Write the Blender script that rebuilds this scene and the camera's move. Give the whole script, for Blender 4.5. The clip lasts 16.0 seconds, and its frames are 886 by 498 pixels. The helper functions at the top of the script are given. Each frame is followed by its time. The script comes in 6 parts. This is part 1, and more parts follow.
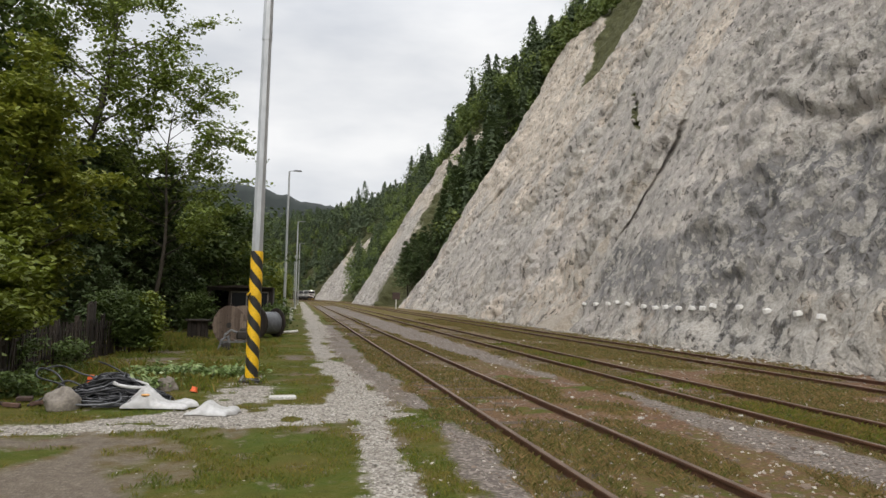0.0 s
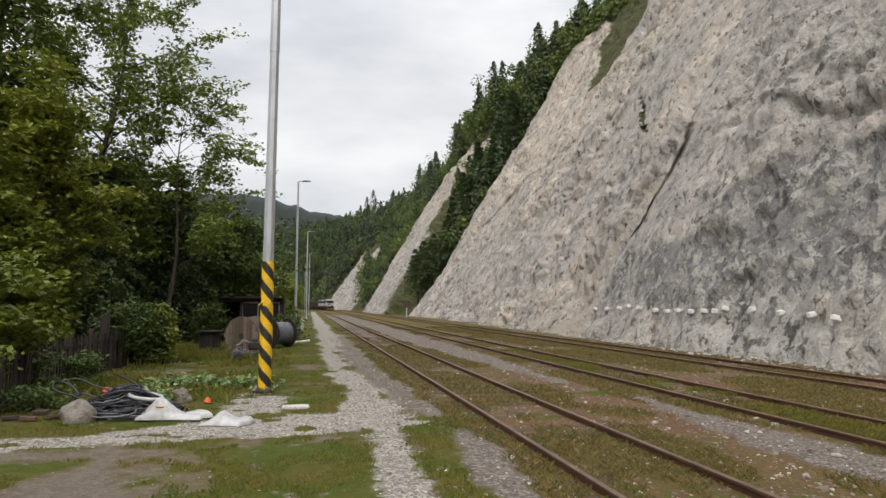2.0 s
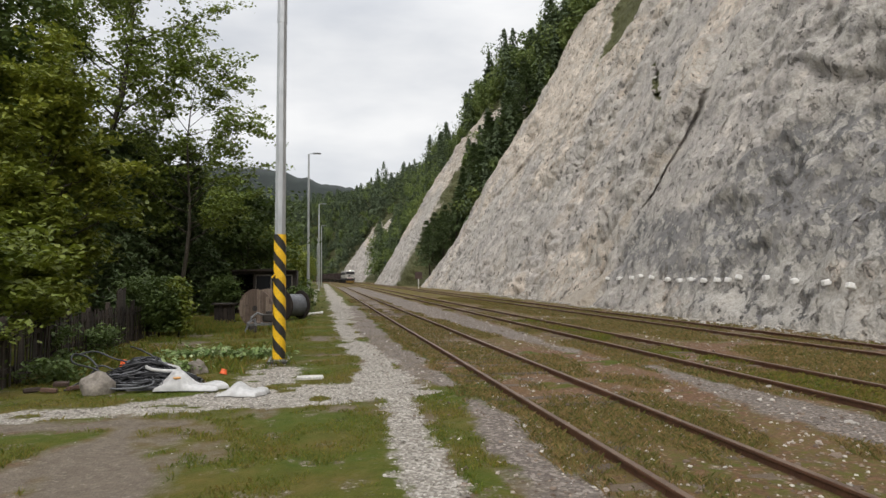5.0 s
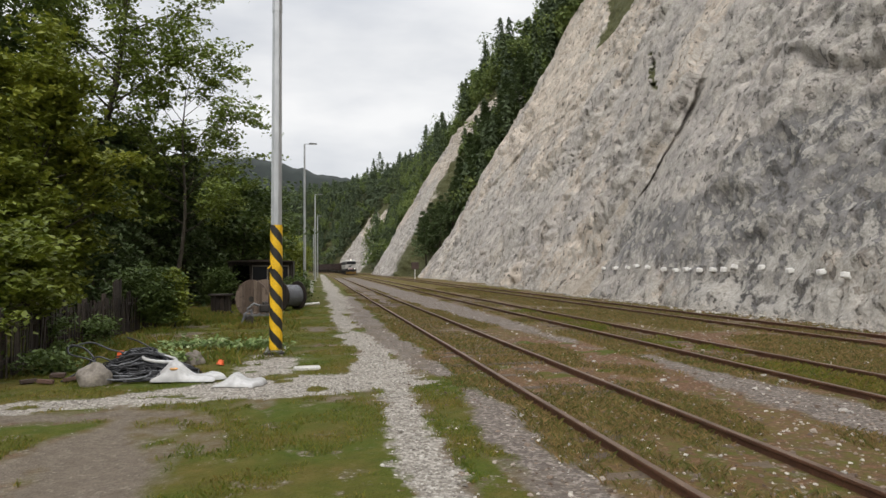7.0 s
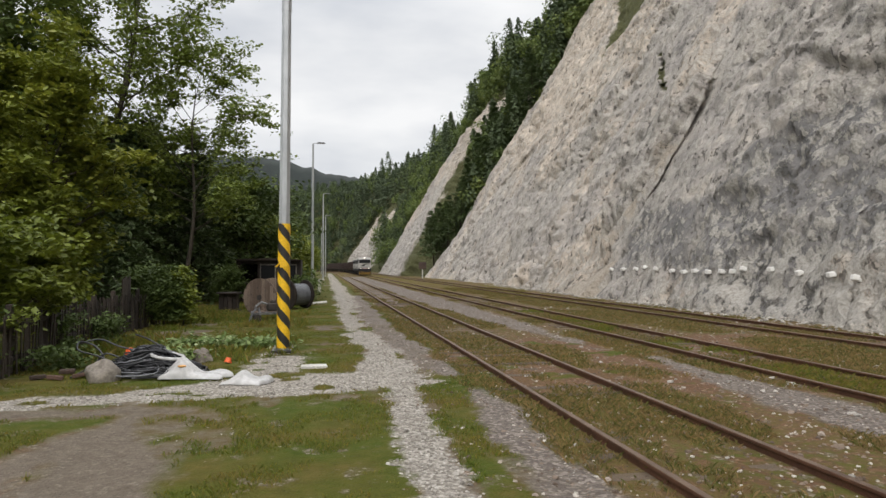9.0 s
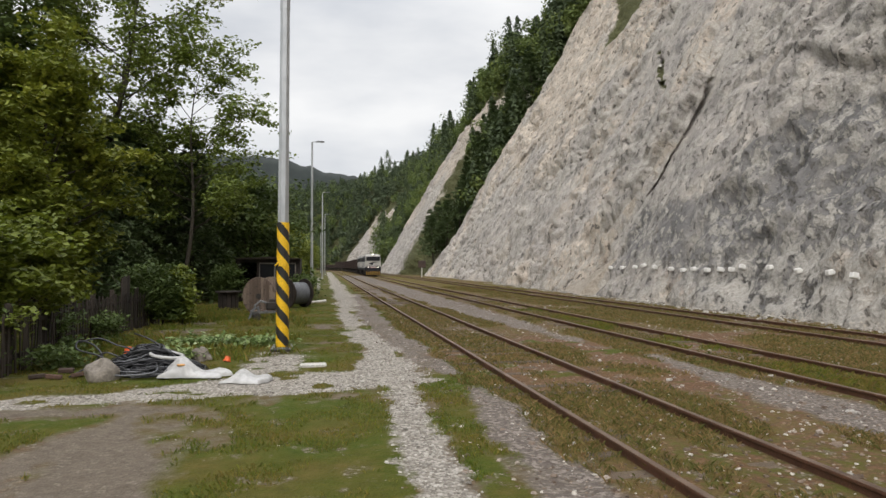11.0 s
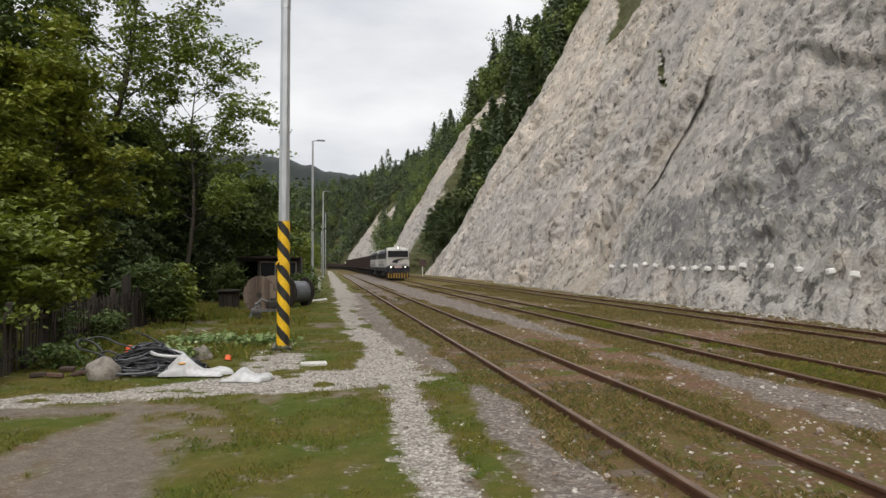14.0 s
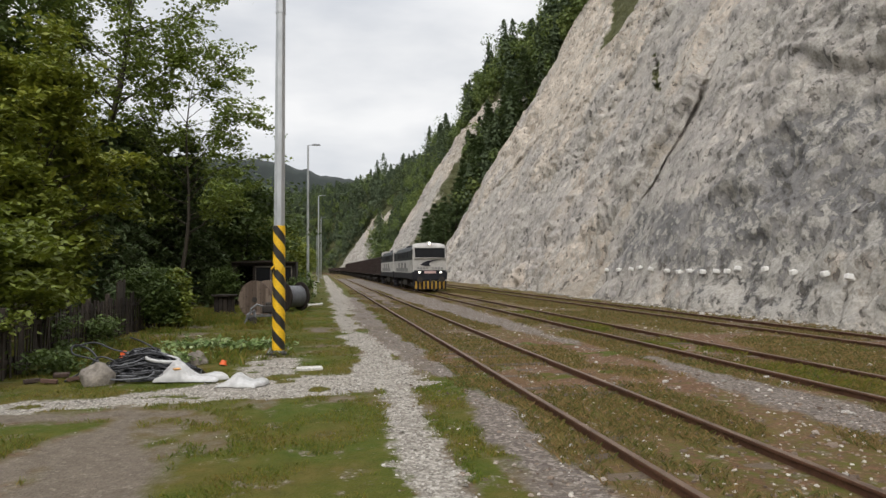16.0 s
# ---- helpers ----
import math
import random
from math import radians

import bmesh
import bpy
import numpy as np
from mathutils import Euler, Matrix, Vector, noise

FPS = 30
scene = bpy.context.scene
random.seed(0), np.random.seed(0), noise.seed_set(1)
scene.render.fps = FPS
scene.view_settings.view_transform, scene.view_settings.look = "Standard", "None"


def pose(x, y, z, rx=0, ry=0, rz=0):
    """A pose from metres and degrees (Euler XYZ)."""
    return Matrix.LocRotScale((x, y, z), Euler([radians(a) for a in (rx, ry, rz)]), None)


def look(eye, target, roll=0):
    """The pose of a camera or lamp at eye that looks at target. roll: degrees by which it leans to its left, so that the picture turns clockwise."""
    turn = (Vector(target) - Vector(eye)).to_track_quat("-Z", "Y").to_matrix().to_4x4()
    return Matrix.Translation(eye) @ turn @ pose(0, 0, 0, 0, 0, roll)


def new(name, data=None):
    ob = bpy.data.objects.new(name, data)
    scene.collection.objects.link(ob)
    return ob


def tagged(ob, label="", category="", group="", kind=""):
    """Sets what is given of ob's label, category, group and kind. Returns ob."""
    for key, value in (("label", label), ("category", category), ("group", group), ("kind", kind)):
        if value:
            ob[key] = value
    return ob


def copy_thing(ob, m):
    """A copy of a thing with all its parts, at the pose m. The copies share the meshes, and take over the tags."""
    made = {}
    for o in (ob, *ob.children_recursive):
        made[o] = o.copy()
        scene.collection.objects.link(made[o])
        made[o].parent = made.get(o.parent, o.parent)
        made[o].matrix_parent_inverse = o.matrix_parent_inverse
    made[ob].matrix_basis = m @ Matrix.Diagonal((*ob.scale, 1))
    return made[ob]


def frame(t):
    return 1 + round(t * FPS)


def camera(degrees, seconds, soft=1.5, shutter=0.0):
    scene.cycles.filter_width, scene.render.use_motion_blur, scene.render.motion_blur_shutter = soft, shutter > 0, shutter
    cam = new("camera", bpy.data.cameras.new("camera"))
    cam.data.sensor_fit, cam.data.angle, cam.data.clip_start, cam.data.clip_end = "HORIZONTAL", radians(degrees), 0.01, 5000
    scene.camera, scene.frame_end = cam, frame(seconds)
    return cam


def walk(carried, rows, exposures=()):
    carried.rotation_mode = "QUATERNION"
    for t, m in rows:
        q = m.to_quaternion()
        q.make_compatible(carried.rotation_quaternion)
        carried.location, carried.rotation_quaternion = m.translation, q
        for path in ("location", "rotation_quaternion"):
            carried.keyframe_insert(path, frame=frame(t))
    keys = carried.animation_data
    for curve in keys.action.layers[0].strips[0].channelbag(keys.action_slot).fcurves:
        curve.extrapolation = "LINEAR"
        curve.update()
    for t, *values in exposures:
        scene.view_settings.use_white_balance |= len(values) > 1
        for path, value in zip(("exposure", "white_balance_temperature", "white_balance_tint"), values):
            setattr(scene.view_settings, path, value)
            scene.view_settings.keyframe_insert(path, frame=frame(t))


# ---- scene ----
cam = camera(68.1, 16.0)
PATH = [
    (0, (0.001, 0.025, 1.967), (0.43, 1.973, 2.117), 1.2),
    (0.5, (-0.011, 0.001, 1.966), (0.408, 1.949, 2.135), 1.3),
    (1, (-0.014, 0.006, 1.966), (0.392, 1.955, 2.157), 1.0),
    (1.5, (-0.019, 0.003, 1.961), (0.382, 1.952, 2.158), 0.8),
    (2, (-0.012, 0.001, 1.96), (0.388, 1.953, 2.132), 0.2),
    (2.5, (-0.013, 0.011, 1.956), (0.377, 1.968, 2.098), -0.3),
    (3, (-0.004, 0.016, 1.956), (0.393, 1.973, 2.074), -0.1),
    (3.5, (-0.016, 0.009, 1.953), (0.379, 1.967, 2.057), 0.1),
    (4, (-0.013, 0.016, 1.959), (0.372, 1.977, 2.05), 0.0),
    (6.5, (-0.008, 0.019, 1.953), (0.351, 1.985, 2.032), -0.3),
    (7, (-0.014, 0.022, 1.958), (0.364, 1.985, 2.013), -0.4),
    (7.5, (-0.012, 0.007, 1.954), (0.349, 1.974, 2.002), -0.2),
    (8, (-0.003, 0.012, 1.95), (0.355, 1.98, 1.989), -0.2),
    (8.5, (-0.002, 0.016, 1.951), (0.356, 1.983, 1.986), -0.2),
    (9, (-0.008, 0.014, 1.952), (0.347, 1.981, 2.007), -0.0),
    (11.5, (0.003, 0.012, 1.952), (0.36, 1.979, 2.002), -0.1),
    (12, (-0.005, 0.01, 1.952), (0.348, 1.978, 2.004), 0.0),
    (12.5, (-0.003, 0.008, 1.951), (0.345, 1.976, 2.004), -0.2),
    (13, (0.005, 0.007, 1.952), (0.358, 1.974, 2.007), -0.2),
    (13.5, (0.0, 0.001, 1.948), (0.351, 1.969, 2.002), -0.2),
    (14, (0.0, 0.006, 1.947), (0.355, 1.973, 1.994), -0.1),
    (14.5, (-0.008, 0.008, 1.945), (0.357, 1.974, 2.001), 0.0),
    (15, (0.005, 0.015, 1.95), (0.374, 1.98, 2.009), -0.2),
    (15.5, (-0.001, 0.003, 1.945), (0.367, 1.968, 2.005), -0.2),
    (16, (0.002, 0.006, 1.95), (0.37, 1.971, 2.009), -0.3),
]
walk(cam, [(t, look(eye, aim, roll)) for t, eye, aim, roll in PATH])

# ---- world and light: an overcast sky, high thin sun ----
SUN_EL, SUN_AZ = 52.0, 200.0
world = bpy.data.worlds.new("overcast_sky")
scene.world = world
world.use_nodes = True
wn, wl = world.node_tree.nodes, world.node_tree.links
wn.clear()
w_out = wn.new("ShaderNodeOutputWorld")
w_bg = wn.new("ShaderNodeBackground")
w_sky = wn.new("ShaderNodeTexSky")
w_sky.sky_type, w_sky.sun_disc = "NISHITA", False
w_sky.sun_elevation, w_sky.sun_rotation = radians(SUN_EL), radians(SUN_AZ)
w_sky.air_density, w_sky.dust_density = 1.0, 3.0
w_tc = wn.new("ShaderNodeTexCoord")
w_map = wn.new("ShaderNodeMapping")
w_map.inputs["Scale"].default_value = (1.2, 1.2, 3.6)
w_n = wn.new("ShaderNodeTexNoise")
w_n.inputs["Scale"].default_value, w_n.inputs["Detail"].default_value, w_n.inputs["Roughness"].default_value = 2.1, 5.0, 0.5
w_ramp = wn.new("ShaderNodeValToRGB")
w_ramp.color_ramp.elements[0].position, w_ramp.color_ramp.elements[1].position = 0.36, 0.64
w_ramp.color_ramp.elements[0].color = (6.7, 6.95, 7.4, 1)
w_ramp.color_ramp.elements[1].color = (9.9, 9.9, 9.9, 1)
w_mix = wn.new("ShaderNodeMix")
w_mix.data_type = "RGBA"
w_mix.inputs[0].default_value = 0.93
wl.new(w_tc.outputs["Generated"], w_map.inputs[0])
wl.new(w_map.outputs[0], w_n.inputs["Vector"])
wl.new(w_n.outputs["Fac"], w_ramp.inputs[0])
wl.new(w_sky.outputs[0], w_mix.inputs[6])
wl.new(w_ramp.outputs[0], w_mix.inputs[7])
# an overcast sky is brightest overhead
w_sep = wn.new("ShaderNodeSeparateXYZ")
w_up = wn.new("ShaderNodeMapRange")
w_up.interpolation_type = "SMOOTHSTEP"
w_up.inputs[1].default_value, w_up.inputs[2].default_value, w_up.inputs[3].default_value, w_up.inputs[4].default_value = 0.3, 1.0, 1.0, 2.3
w_mul = wn.new("ShaderNodeVectorMath")
w_mul.operation = "SCALE"
wl.new(w_tc.outputs["Generated"], w_sep.inputs[0])
wl.new(w_sep.outputs["Z"], w_up.inputs[0])
wl.new(w_mix.outputs[2], w_mul.inputs[0])
wl.new(w_up.outputs[0], w_mul.inputs["Scale"])
wl.new(w_mul.outputs[0], w_bg.inputs[0])
w_bg.inputs[1].default_value = 0.1
wl.new(w_bg.outputs[0], w_out.inputs[0])

sun_data = bpy.data.lights.new("sun", "SUN")
sun_data.energy, sun_data.angle, sun_data.color = 1.3, radians(25), (1.0, 0.96, 0.9)
sun = new("sun", sun_data)
sun.matrix_world = look((-30, -60, 90), (0, 20, 0))
scene.view_settings.exposure = 0.0


# ---- materials ----
def material(name, colors, scale=4.0, rough=0.8, metal=0.0, bump=0.3, fine=40.0, islands=0.0, objects=0.0, translucent=0.0, stretch=(1, 1, 1), bump_size=0.02, vary=0.28):
    """colors: ramp of (position, rgb) over a coarse noise; a fine noise varies it again and drives the relief."""
    m = bpy.data.materials.new(name)
    m.use_nodes = True
    n, l = m.node_tree.nodes, m.node_tree.links
    b = n["Principled BSDF"]
    b.inputs["Roughness"].default_value, b.inputs["Metallic"].default_value = rough, metal
    tc = n.new("ShaderNodeTexCoord")
    mp = n.new("ShaderNodeMapping")
    mp.inputs["Scale"].default_value = stretch
    l.new(tc.outputs["Object"], mp.inputs[0])
    a = n.new("ShaderNodeTexNoise")
    a.inputs["Scale"].default_value, a.inputs["Detail"].default_value, a.inputs["Roughness"].default_value = scale, 6, 0.6
    f = n.new("ShaderNodeTexNoise")
    f.inputs["Scale"].default_value, f.inputs["Detail"].default_value = fine, 4
    l.new(mp.outputs[0], a.inputs["Vector"])
    l.new(mp.outputs[0], f.inputs["Vector"])
    r = n.new("ShaderNodeValToRGB")
    while len(r.color_ramp.elements) < len(colors):
        r.color_ramp.elements.new(0.5)
    for e, (p, c) in zip(r.color_ramp.elements, colors):
        e.position, e.color = p, (*c, 1)
    fac = a.outputs["Fac"]
    if islands or objects:
        src = n.new("ShaderNodeNewGeometry").outputs["Random Per Island"] if islands else n.new("ShaderNodeObjectInfo").outputs["Random"]
        mm = n.new("ShaderNodeMix")
        mm.inputs[0].default_value = islands or objects
        l.new(fac, mm.inputs[2])
        l.new(src, mm.inputs[3])
        fac = mm.outputs[0]
    l.new(fac, r.inputs[0])
    hs = n.new("ShaderNodeHueSaturation")
    mr = n.new("ShaderNodeMapRange")
    mr.inputs[1].default_value, mr.inputs[2].default_value, mr.inputs[3].default_value, mr.inputs[4].default_value = 0.3, 0.7, 1 - vary, 1 + vary
    l.new(f.outputs["Fac"], mr.inputs[0])
    l.new(mr.outputs[0], hs.inputs["Value"])
    l.new(r.outputs[0], hs.inputs["Color"])
    l.new(hs.outputs[0], b.inputs["Base Color"])
    rr = n.new("ShaderNodeMapRange")
    rr.inputs[3].default_value, rr.inputs[4].default_value = max(rough - 0.12, 0.05), min(rough + 0.12, 1)
    l.new(f.outputs["Fac"], rr.inputs[0])
    l.new(rr.outputs[0], b.inputs["Roughness"])
    if bump:
        bp = n.new("ShaderNodeBump")
        bp.inputs["Strength"].default_value, bp.inputs["Distance"].default_value = bump, bump_size
        l.new(f.outputs["Fac"], bp.inputs["Height"])
        l.new(bp.outputs[0], b.inputs["Normal"])
    if translucent:
        t = n.new("ShaderNodeBsdfTranslucent")
        l.new(hs.outputs[0], t.inputs["Color"])
        mx = n.new("ShaderNodeMixShader")
        mx.inputs[0].default_value = translucent
        out = n["Material Output"]
        l.new(b.outputs[0], mx.inputs[1])
        l.new(t.outputs[0], mx.inputs[2])
        l.new(mx.outputs[0], out.inputs[0])
    return m


def glow(name, color, strength):
    m = bpy.data.materials.new(name)
    m.use_nodes = True
    b = m.node_tree.nodes["Principled BSDF"]
    b.inputs["Base Color"].default_value = (*color, 1)
    b.inputs["Emission Color"].default_value = (*color, 1)
    b.inputs["Emission Strength"].default_value = strength
    return m


RUST = material("rusty_rail_steel", [(0.3, (0.068, 0.0298, 0.0153)), (0.7, (0.145, 0.0638, 0.0323))], 3, 0.75, 0.2, 0.4, 60)
RAIL_TOP = material("worn_rail_head", [(0.35, (0.12, 0.075, 0.05)), (0.7, (0.22, 0.15, 0.105))], 2, 0.45, 0.6, 0.15, 50)
SLEEPER = material("weathered_sleeper_wood", [(0.3, (0.075, 0.052, 0.033)), (0.7, (0.15, 0.108, 0.07))], 3, 0.9, 0, 0.6, 30, objects=0.4, stretch=(1, 6, 6))
GALV = material("galvanised_steel", [(0.35, (0.4, 0.41, 0.42)), (0.65, (0.56, 0.57, 0.575))], 3, 0.38, 0.6, 0.03, 14, vary=0.06, stretch=(1, 1, 0.3))
YELLOW = material("yellow_warning_paint", [(0.3, (0.72, 0.42, 0.01)), (0.7, (0.85, 0.52, 0.015))], 4, 0.5, 0, 0.1, 60)
BLACK_PAINT = material("black_warning_paint", [(0.3, (0.012, 0.011, 0.01)), (0.7, (0.03, 0.026, 0.022))], 4, 0.55, 0, 0.1, 60)
CONCRETE = material("pale_concrete", [(0.3, (0.42, 0.4, 0.37)), (0.7, (0.62, 0.6, 0.56))], 6, 0.9, 0, 0.5, 50)
BARK = material("dark_bark", [(0.3, (0.035, 0.028, 0.02)), (0.7, (0.09, 0.075, 0.055))], 5, 0.95, 0, 0.8, 40, stretch=(3, 3, 0.6))
LEAF_LIGHT = material("light_green_leaves", [(0.25, (0.104, 0.136, 0.0176)), (0.55, (0.19, 0.217, 0.0256)), (0.85, (0.415, 0.4, 0.0576))], 0.5, 0.6, 0, 0, 8, islands=0.22, translucent=0.3)
LEAF_FRESH = material("fresh_yellow_green_leaves", [(0.25, (0.0952, 0.128, 0.0128)), (0.55, (0.17, 0.202, 0.0213)), (0.85, (0.3, 0.309, 0.0427))], 0.5, 0.6, 0, 0, 8, islands=0.22, translucent=0.3)
LEAF_MID = material("green_leaves", [(0.25, (0.114, 0.157, 0.0283)), (0.6, (0.193, 0.244, 0.0434)), (0.9, (0.331, 0.371, 0.0739))], 0.5, 0.6, 0, 0, 8, islands=0.22, translucent=0.3)
LEAF_DARK = material("dark_green_leaves", [(0.25, (0.0587, 0.0892, 0.0204)), (0.6, (0.0994, 0.143, 0.0319)), (0.9, (0.166, 0.21, 0.0485))], 0.5, 0.65, 0, 0, 8, islands=0.22, translucent=0.22)
NEEDLES = material("dark_conifer_needles", [(0.25, (0.0504, 0.0784, 0.0252)), (0.6, (0.0812, 0.118, 0.0364)), (0.9, (0.14, 0.175, 0.0532))], 0.6, 0.7, 0, 0, 8, islands=0.22, translucent=0.12)
WOODS = material("mixed_forest_leaves", [(0.2, (0.0659, 0.0987, 0.0255)), (0.5, (0.116, 0.159, 0.0359)), (0.85, (0.22, 0.251, 0.0538))], 0.1, 0.7, 0, 0, 4, islands=0.2, translucent=0.2)
GRASS = material("grass_blades", [(0.36, (0.081, 0.115, 0.00828)), (0.5, (0.142, 0.147, 0.0129)), (0.64, (0.202, 0.152, 0.0313))], 0.6, 0.7, 0, 0, 8, islands=0.3, translucent=0.25)
WEEDS = material("dry_weeds", [(0.3, (0.0817, 0.0902, 0.0142)), (0.5, (0.154, 0.123, 0.0323)), (0.7, (0.24, 0.157, 0.0665))], 0.9, 0.8, 0, 0, 8, islands=0.55, translucent=0.2)
STONES = material("loose_limestone_gravel", [(0.2, (0.18, 0.162, 0.138)), (0.5, (0.29, 0.266, 0.232)), (0.85, (0.47, 0.437, 0.39))], 1.0, 0.9, 0, 0.3, 60, islands=0.8)
BALLAST = material("rusty_ballast_stones", [(0.2, (0.1, 0.07, 0.05)), (0.55, (0.22, 0.165, 0.125)), (0.9, (0.5, 0.46, 0.4))], 1.0, 0.9, 0, 0.3, 60, islands=0.8)


# ---- small geometry helpers ----
def part(name, bm, mat, parent=None, label="", smooth=False, at=None):
    me = bpy.data.meshes.new(name)
    bm.normal_update()
    bm.to_mesh(me)
    bm.free()
    for m in mat if isinstance(mat, (list, tuple)) else (mat,):
        me.materials.append(m)
    if smooth:
        me.polygons.foreach_set("use_smooth", [True] * len(me.polygons))
    ob = new(name, me)
    if at is not None:
        ob.matrix_basis = at
    if parent:
        ob.parent = parent
    return tagged(ob, label)


def thing(name, label, category, group="", at=None, kind=""):
    ob = new(name)
    ob.empty_display_size = 0.2
    if at is not None:
        ob.matrix_basis = at
    return tagged(ob, label, category, group, kind)


def sheet_mesh(name, verts, faces, mat, smooth=True):
    me = bpy.data.meshes.new(name)
    verts, faces = np.asarray(verts, dtype=np.float32), np.asarray(faces, dtype=np.int32)
    k = faces.shape[1]
    me.vertices.add(len(verts))
    me.vertices.foreach_set("co", verts.ravel())
    me.loops.add(faces.size)
    me.loops.foreach_set("vertex_index", faces.ravel())
    me.polygons.add(len(faces))
    me.polygons.foreach_set("loop_start", np.arange(0, faces.size, k, dtype=np.int32))
    me.update(calc_edges=True)
    me.polygons.foreach_set("use_smooth", np.full(len(faces), smooth))
    me.materials.append(mat)
    return me


def grid_faces(nu, nv):
    i = np.arange(nu * nv).reshape(nu, nv)
    return np.stack([i[:-1, :-1].ravel(), i[1:, :-1].ravel(), i[1:, 1:].ravel(), i[:-1, 1:].ravel()], 1)


def box(bm, c, s, bevel=0.0, turn=None):
    m = Matrix.Translation(c) @ (turn or Matrix.Identity(4)) @ Matrix.Diagonal((*s, 1))
    vs = bmesh.ops.create_cube(bm, size=1, matrix=m)["verts"]
    if bevel:
        es = list({e for v in vs for e in v.link_edges})
        bmesh.ops.bevel(bm, geom=es, offset=bevel, segments=1, affect="EDGES", profile=0.5)
    return bm


def rod(bm, a, b, ra, rb=None, n=10, caps=True):
    a, b = Vector(a), Vector(b)
    rb = ra if rb is None else rb
    q = (b - a).to_track_quat("Z", "Y").to_matrix().to_4x4()
    m = Matrix.Translation((a + b) / 2) @ q
    bmesh.ops.create_cone(bm, cap_ends=caps, segments=n, radius1=ra, radius2=rb, depth=(b - a).length, matrix=m)
    return bm


def tube(bm, pts, radii, n=6):
    pts = [Vector(p) for p in pts]
    if not isinstance(radii, (list, tuple)):
        radii = [radii] * len(pts)
    rings = []
    for i, p in enumerate(pts):
        d = (pts[min(i + 1, len(pts) - 1)] - pts[max(i - 1, 0)]).normalized()
        u = d.cross(Vector((0.31, 0.2, 0.93))).normalized()
        v = d.cross(u)
        rings.append([bm.verts.new(p + (u * math.cos(k * math.tau / n) + v * math.sin(k * math.tau / n)) * radii[i]) for k in range(n)])
    for r0, r1 in zip(rings, rings[1:]):
        for k in range(n):
            bm.faces.new((r0[k], r0[(k + 1) % n], r1[(k + 1) % n], r1[k]))
    for r in (rings[0][::-1], rings[-1]):
        bm.faces.new(r)
    return bm


def prism(bm, outline, axis, a, b):
    """Extrudes a closed outline of (u, v) along an axis from a to b; y: (u, v) = (x, z), x: (y, z), z: (x, y)."""
    def at3(u, v, w):
        return {"x": (w, u, v), "y": (u, w, v), "z": (u, v, w)}[axis]
    r0 = [bm.verts.new(at3(u, v, a)) for u, v in outline]
    r1 = [bm.verts.new(at3(u, v, b)) for u, v in outline]
    k = len(outline)
    for i in range(k):
        bm.faces.new((r0[i], r0[(i + 1) % k], r1[(i + 1) % k], r1[i]))
    bm.faces.new(r0[::-1])
    bm.faces.new(r1)
    bmesh.ops.recalc_face_normals(bm, faces=bm.faces[:])
    return bm


def hash2(ix, iy, seed):
    h = (ix.astype(np.int64) * 374761393 + iy.astype(np.int64) * 668265263 + seed * 974634777) & 0x7FFFFFFF
    h = ((h ^ (h >> 13)) * 1274126177) & 0x7FFFFFFF
    return ((h ^ (h >> 16)) & 0xFFFF) / 65535.0


def noise2(x, y, seed=0):
    x, y = np.broadcast_arrays(np.asarray(x, float), np.asarray(y, float))
    ix, iy = np.floor(x), np.floor(y)
    fx, fy = x - ix, y - iy
    fx, fy = fx * fx * (3 - 2 * fx), fy * fy * (3 - 2 * fy)
    a, b = hash2(ix, iy, seed), hash2(ix + 1, iy, seed)
    c, d = hash2(ix, iy + 1, seed), hash2(ix + 1, iy + 1, seed)
    return (a * (1 - fx) + b * fx) * (1 - fy) + (c * (1 - fx) + d * fx) * fy


def fbm(x, y, octaves=5, seed=0, gain=0.5):
    s, amp, tot = 0, 1, 0
    for o in range(octaves):
        s = s + amp * (noise2(x * 2 ** o, y * 2 ** o, seed + 17 * o) - 0.5)
        tot, amp = tot + amp, amp * gain
    return s / tot


def facets(x, y, seed, lift=1.0, tilt=0.8, steep=1.8):
    """Blocks with tilted flat tops and bevelled sides that meet in sharp creases, as broken rock shows."""
    ix, iy = np.floor(x), np.floor(y)
    out = np.full(np.shape(x), -9.0)
    for i in (-1, 0, 1):
        for j in (-1, 0, 1):
            cx, cyy = ix + i, iy + j
            dx, dy = x - cx - hash2(cx, cyy, seed), y - cyy - hash2(cx, cyy, seed + 1)
            a = hash2(cx, cyy, seed + 5) * 3.1416
            ex, ey = dx * np.cos(a) + dy * np.sin(a), dy * np.cos(a) - dx * np.sin(a)
            far = np.maximum(np.maximum(np.abs(ex), np.abs(ey) * 1.25), 0.8 * np.abs(ex + ey))
            h = lift * (hash2(cx, cyy, seed + 2) - 0.5) + tilt * (dx * (hash2(cx, cyy, seed + 3) - 0.5) + dy * (hash2(cx, cyy, seed + 4) - 0.5))
            out = np.maximum(out, h - steep * np.maximum(far - 0.28, 0))
    return out


def smooth(a, b, x):
    t = np.clip((x - a) / (b - a), 0, 1)
    return t * t * (3 - 2 * t)


def band(x, y, line):
    """How far inside a band round a line of (x, y, half width) the points lie; negative outside."""
    best = np.full(np.shape(x), -1e3)
    for (x0, y0, w0), (x1, y1, w1) in zip(line, line[1:]):
        dx, dy = x1 - x0, y1 - y0
        t = np.clip(((x - x0) * dx + (y - y0) * dy) / (dx * dx + dy * dy), 0, 1)
        best = np.maximum(best, w0 + (w1 - w0) * t - np.hypot(x - x0 - dx * t, y - y0 - dy * t))
    return best


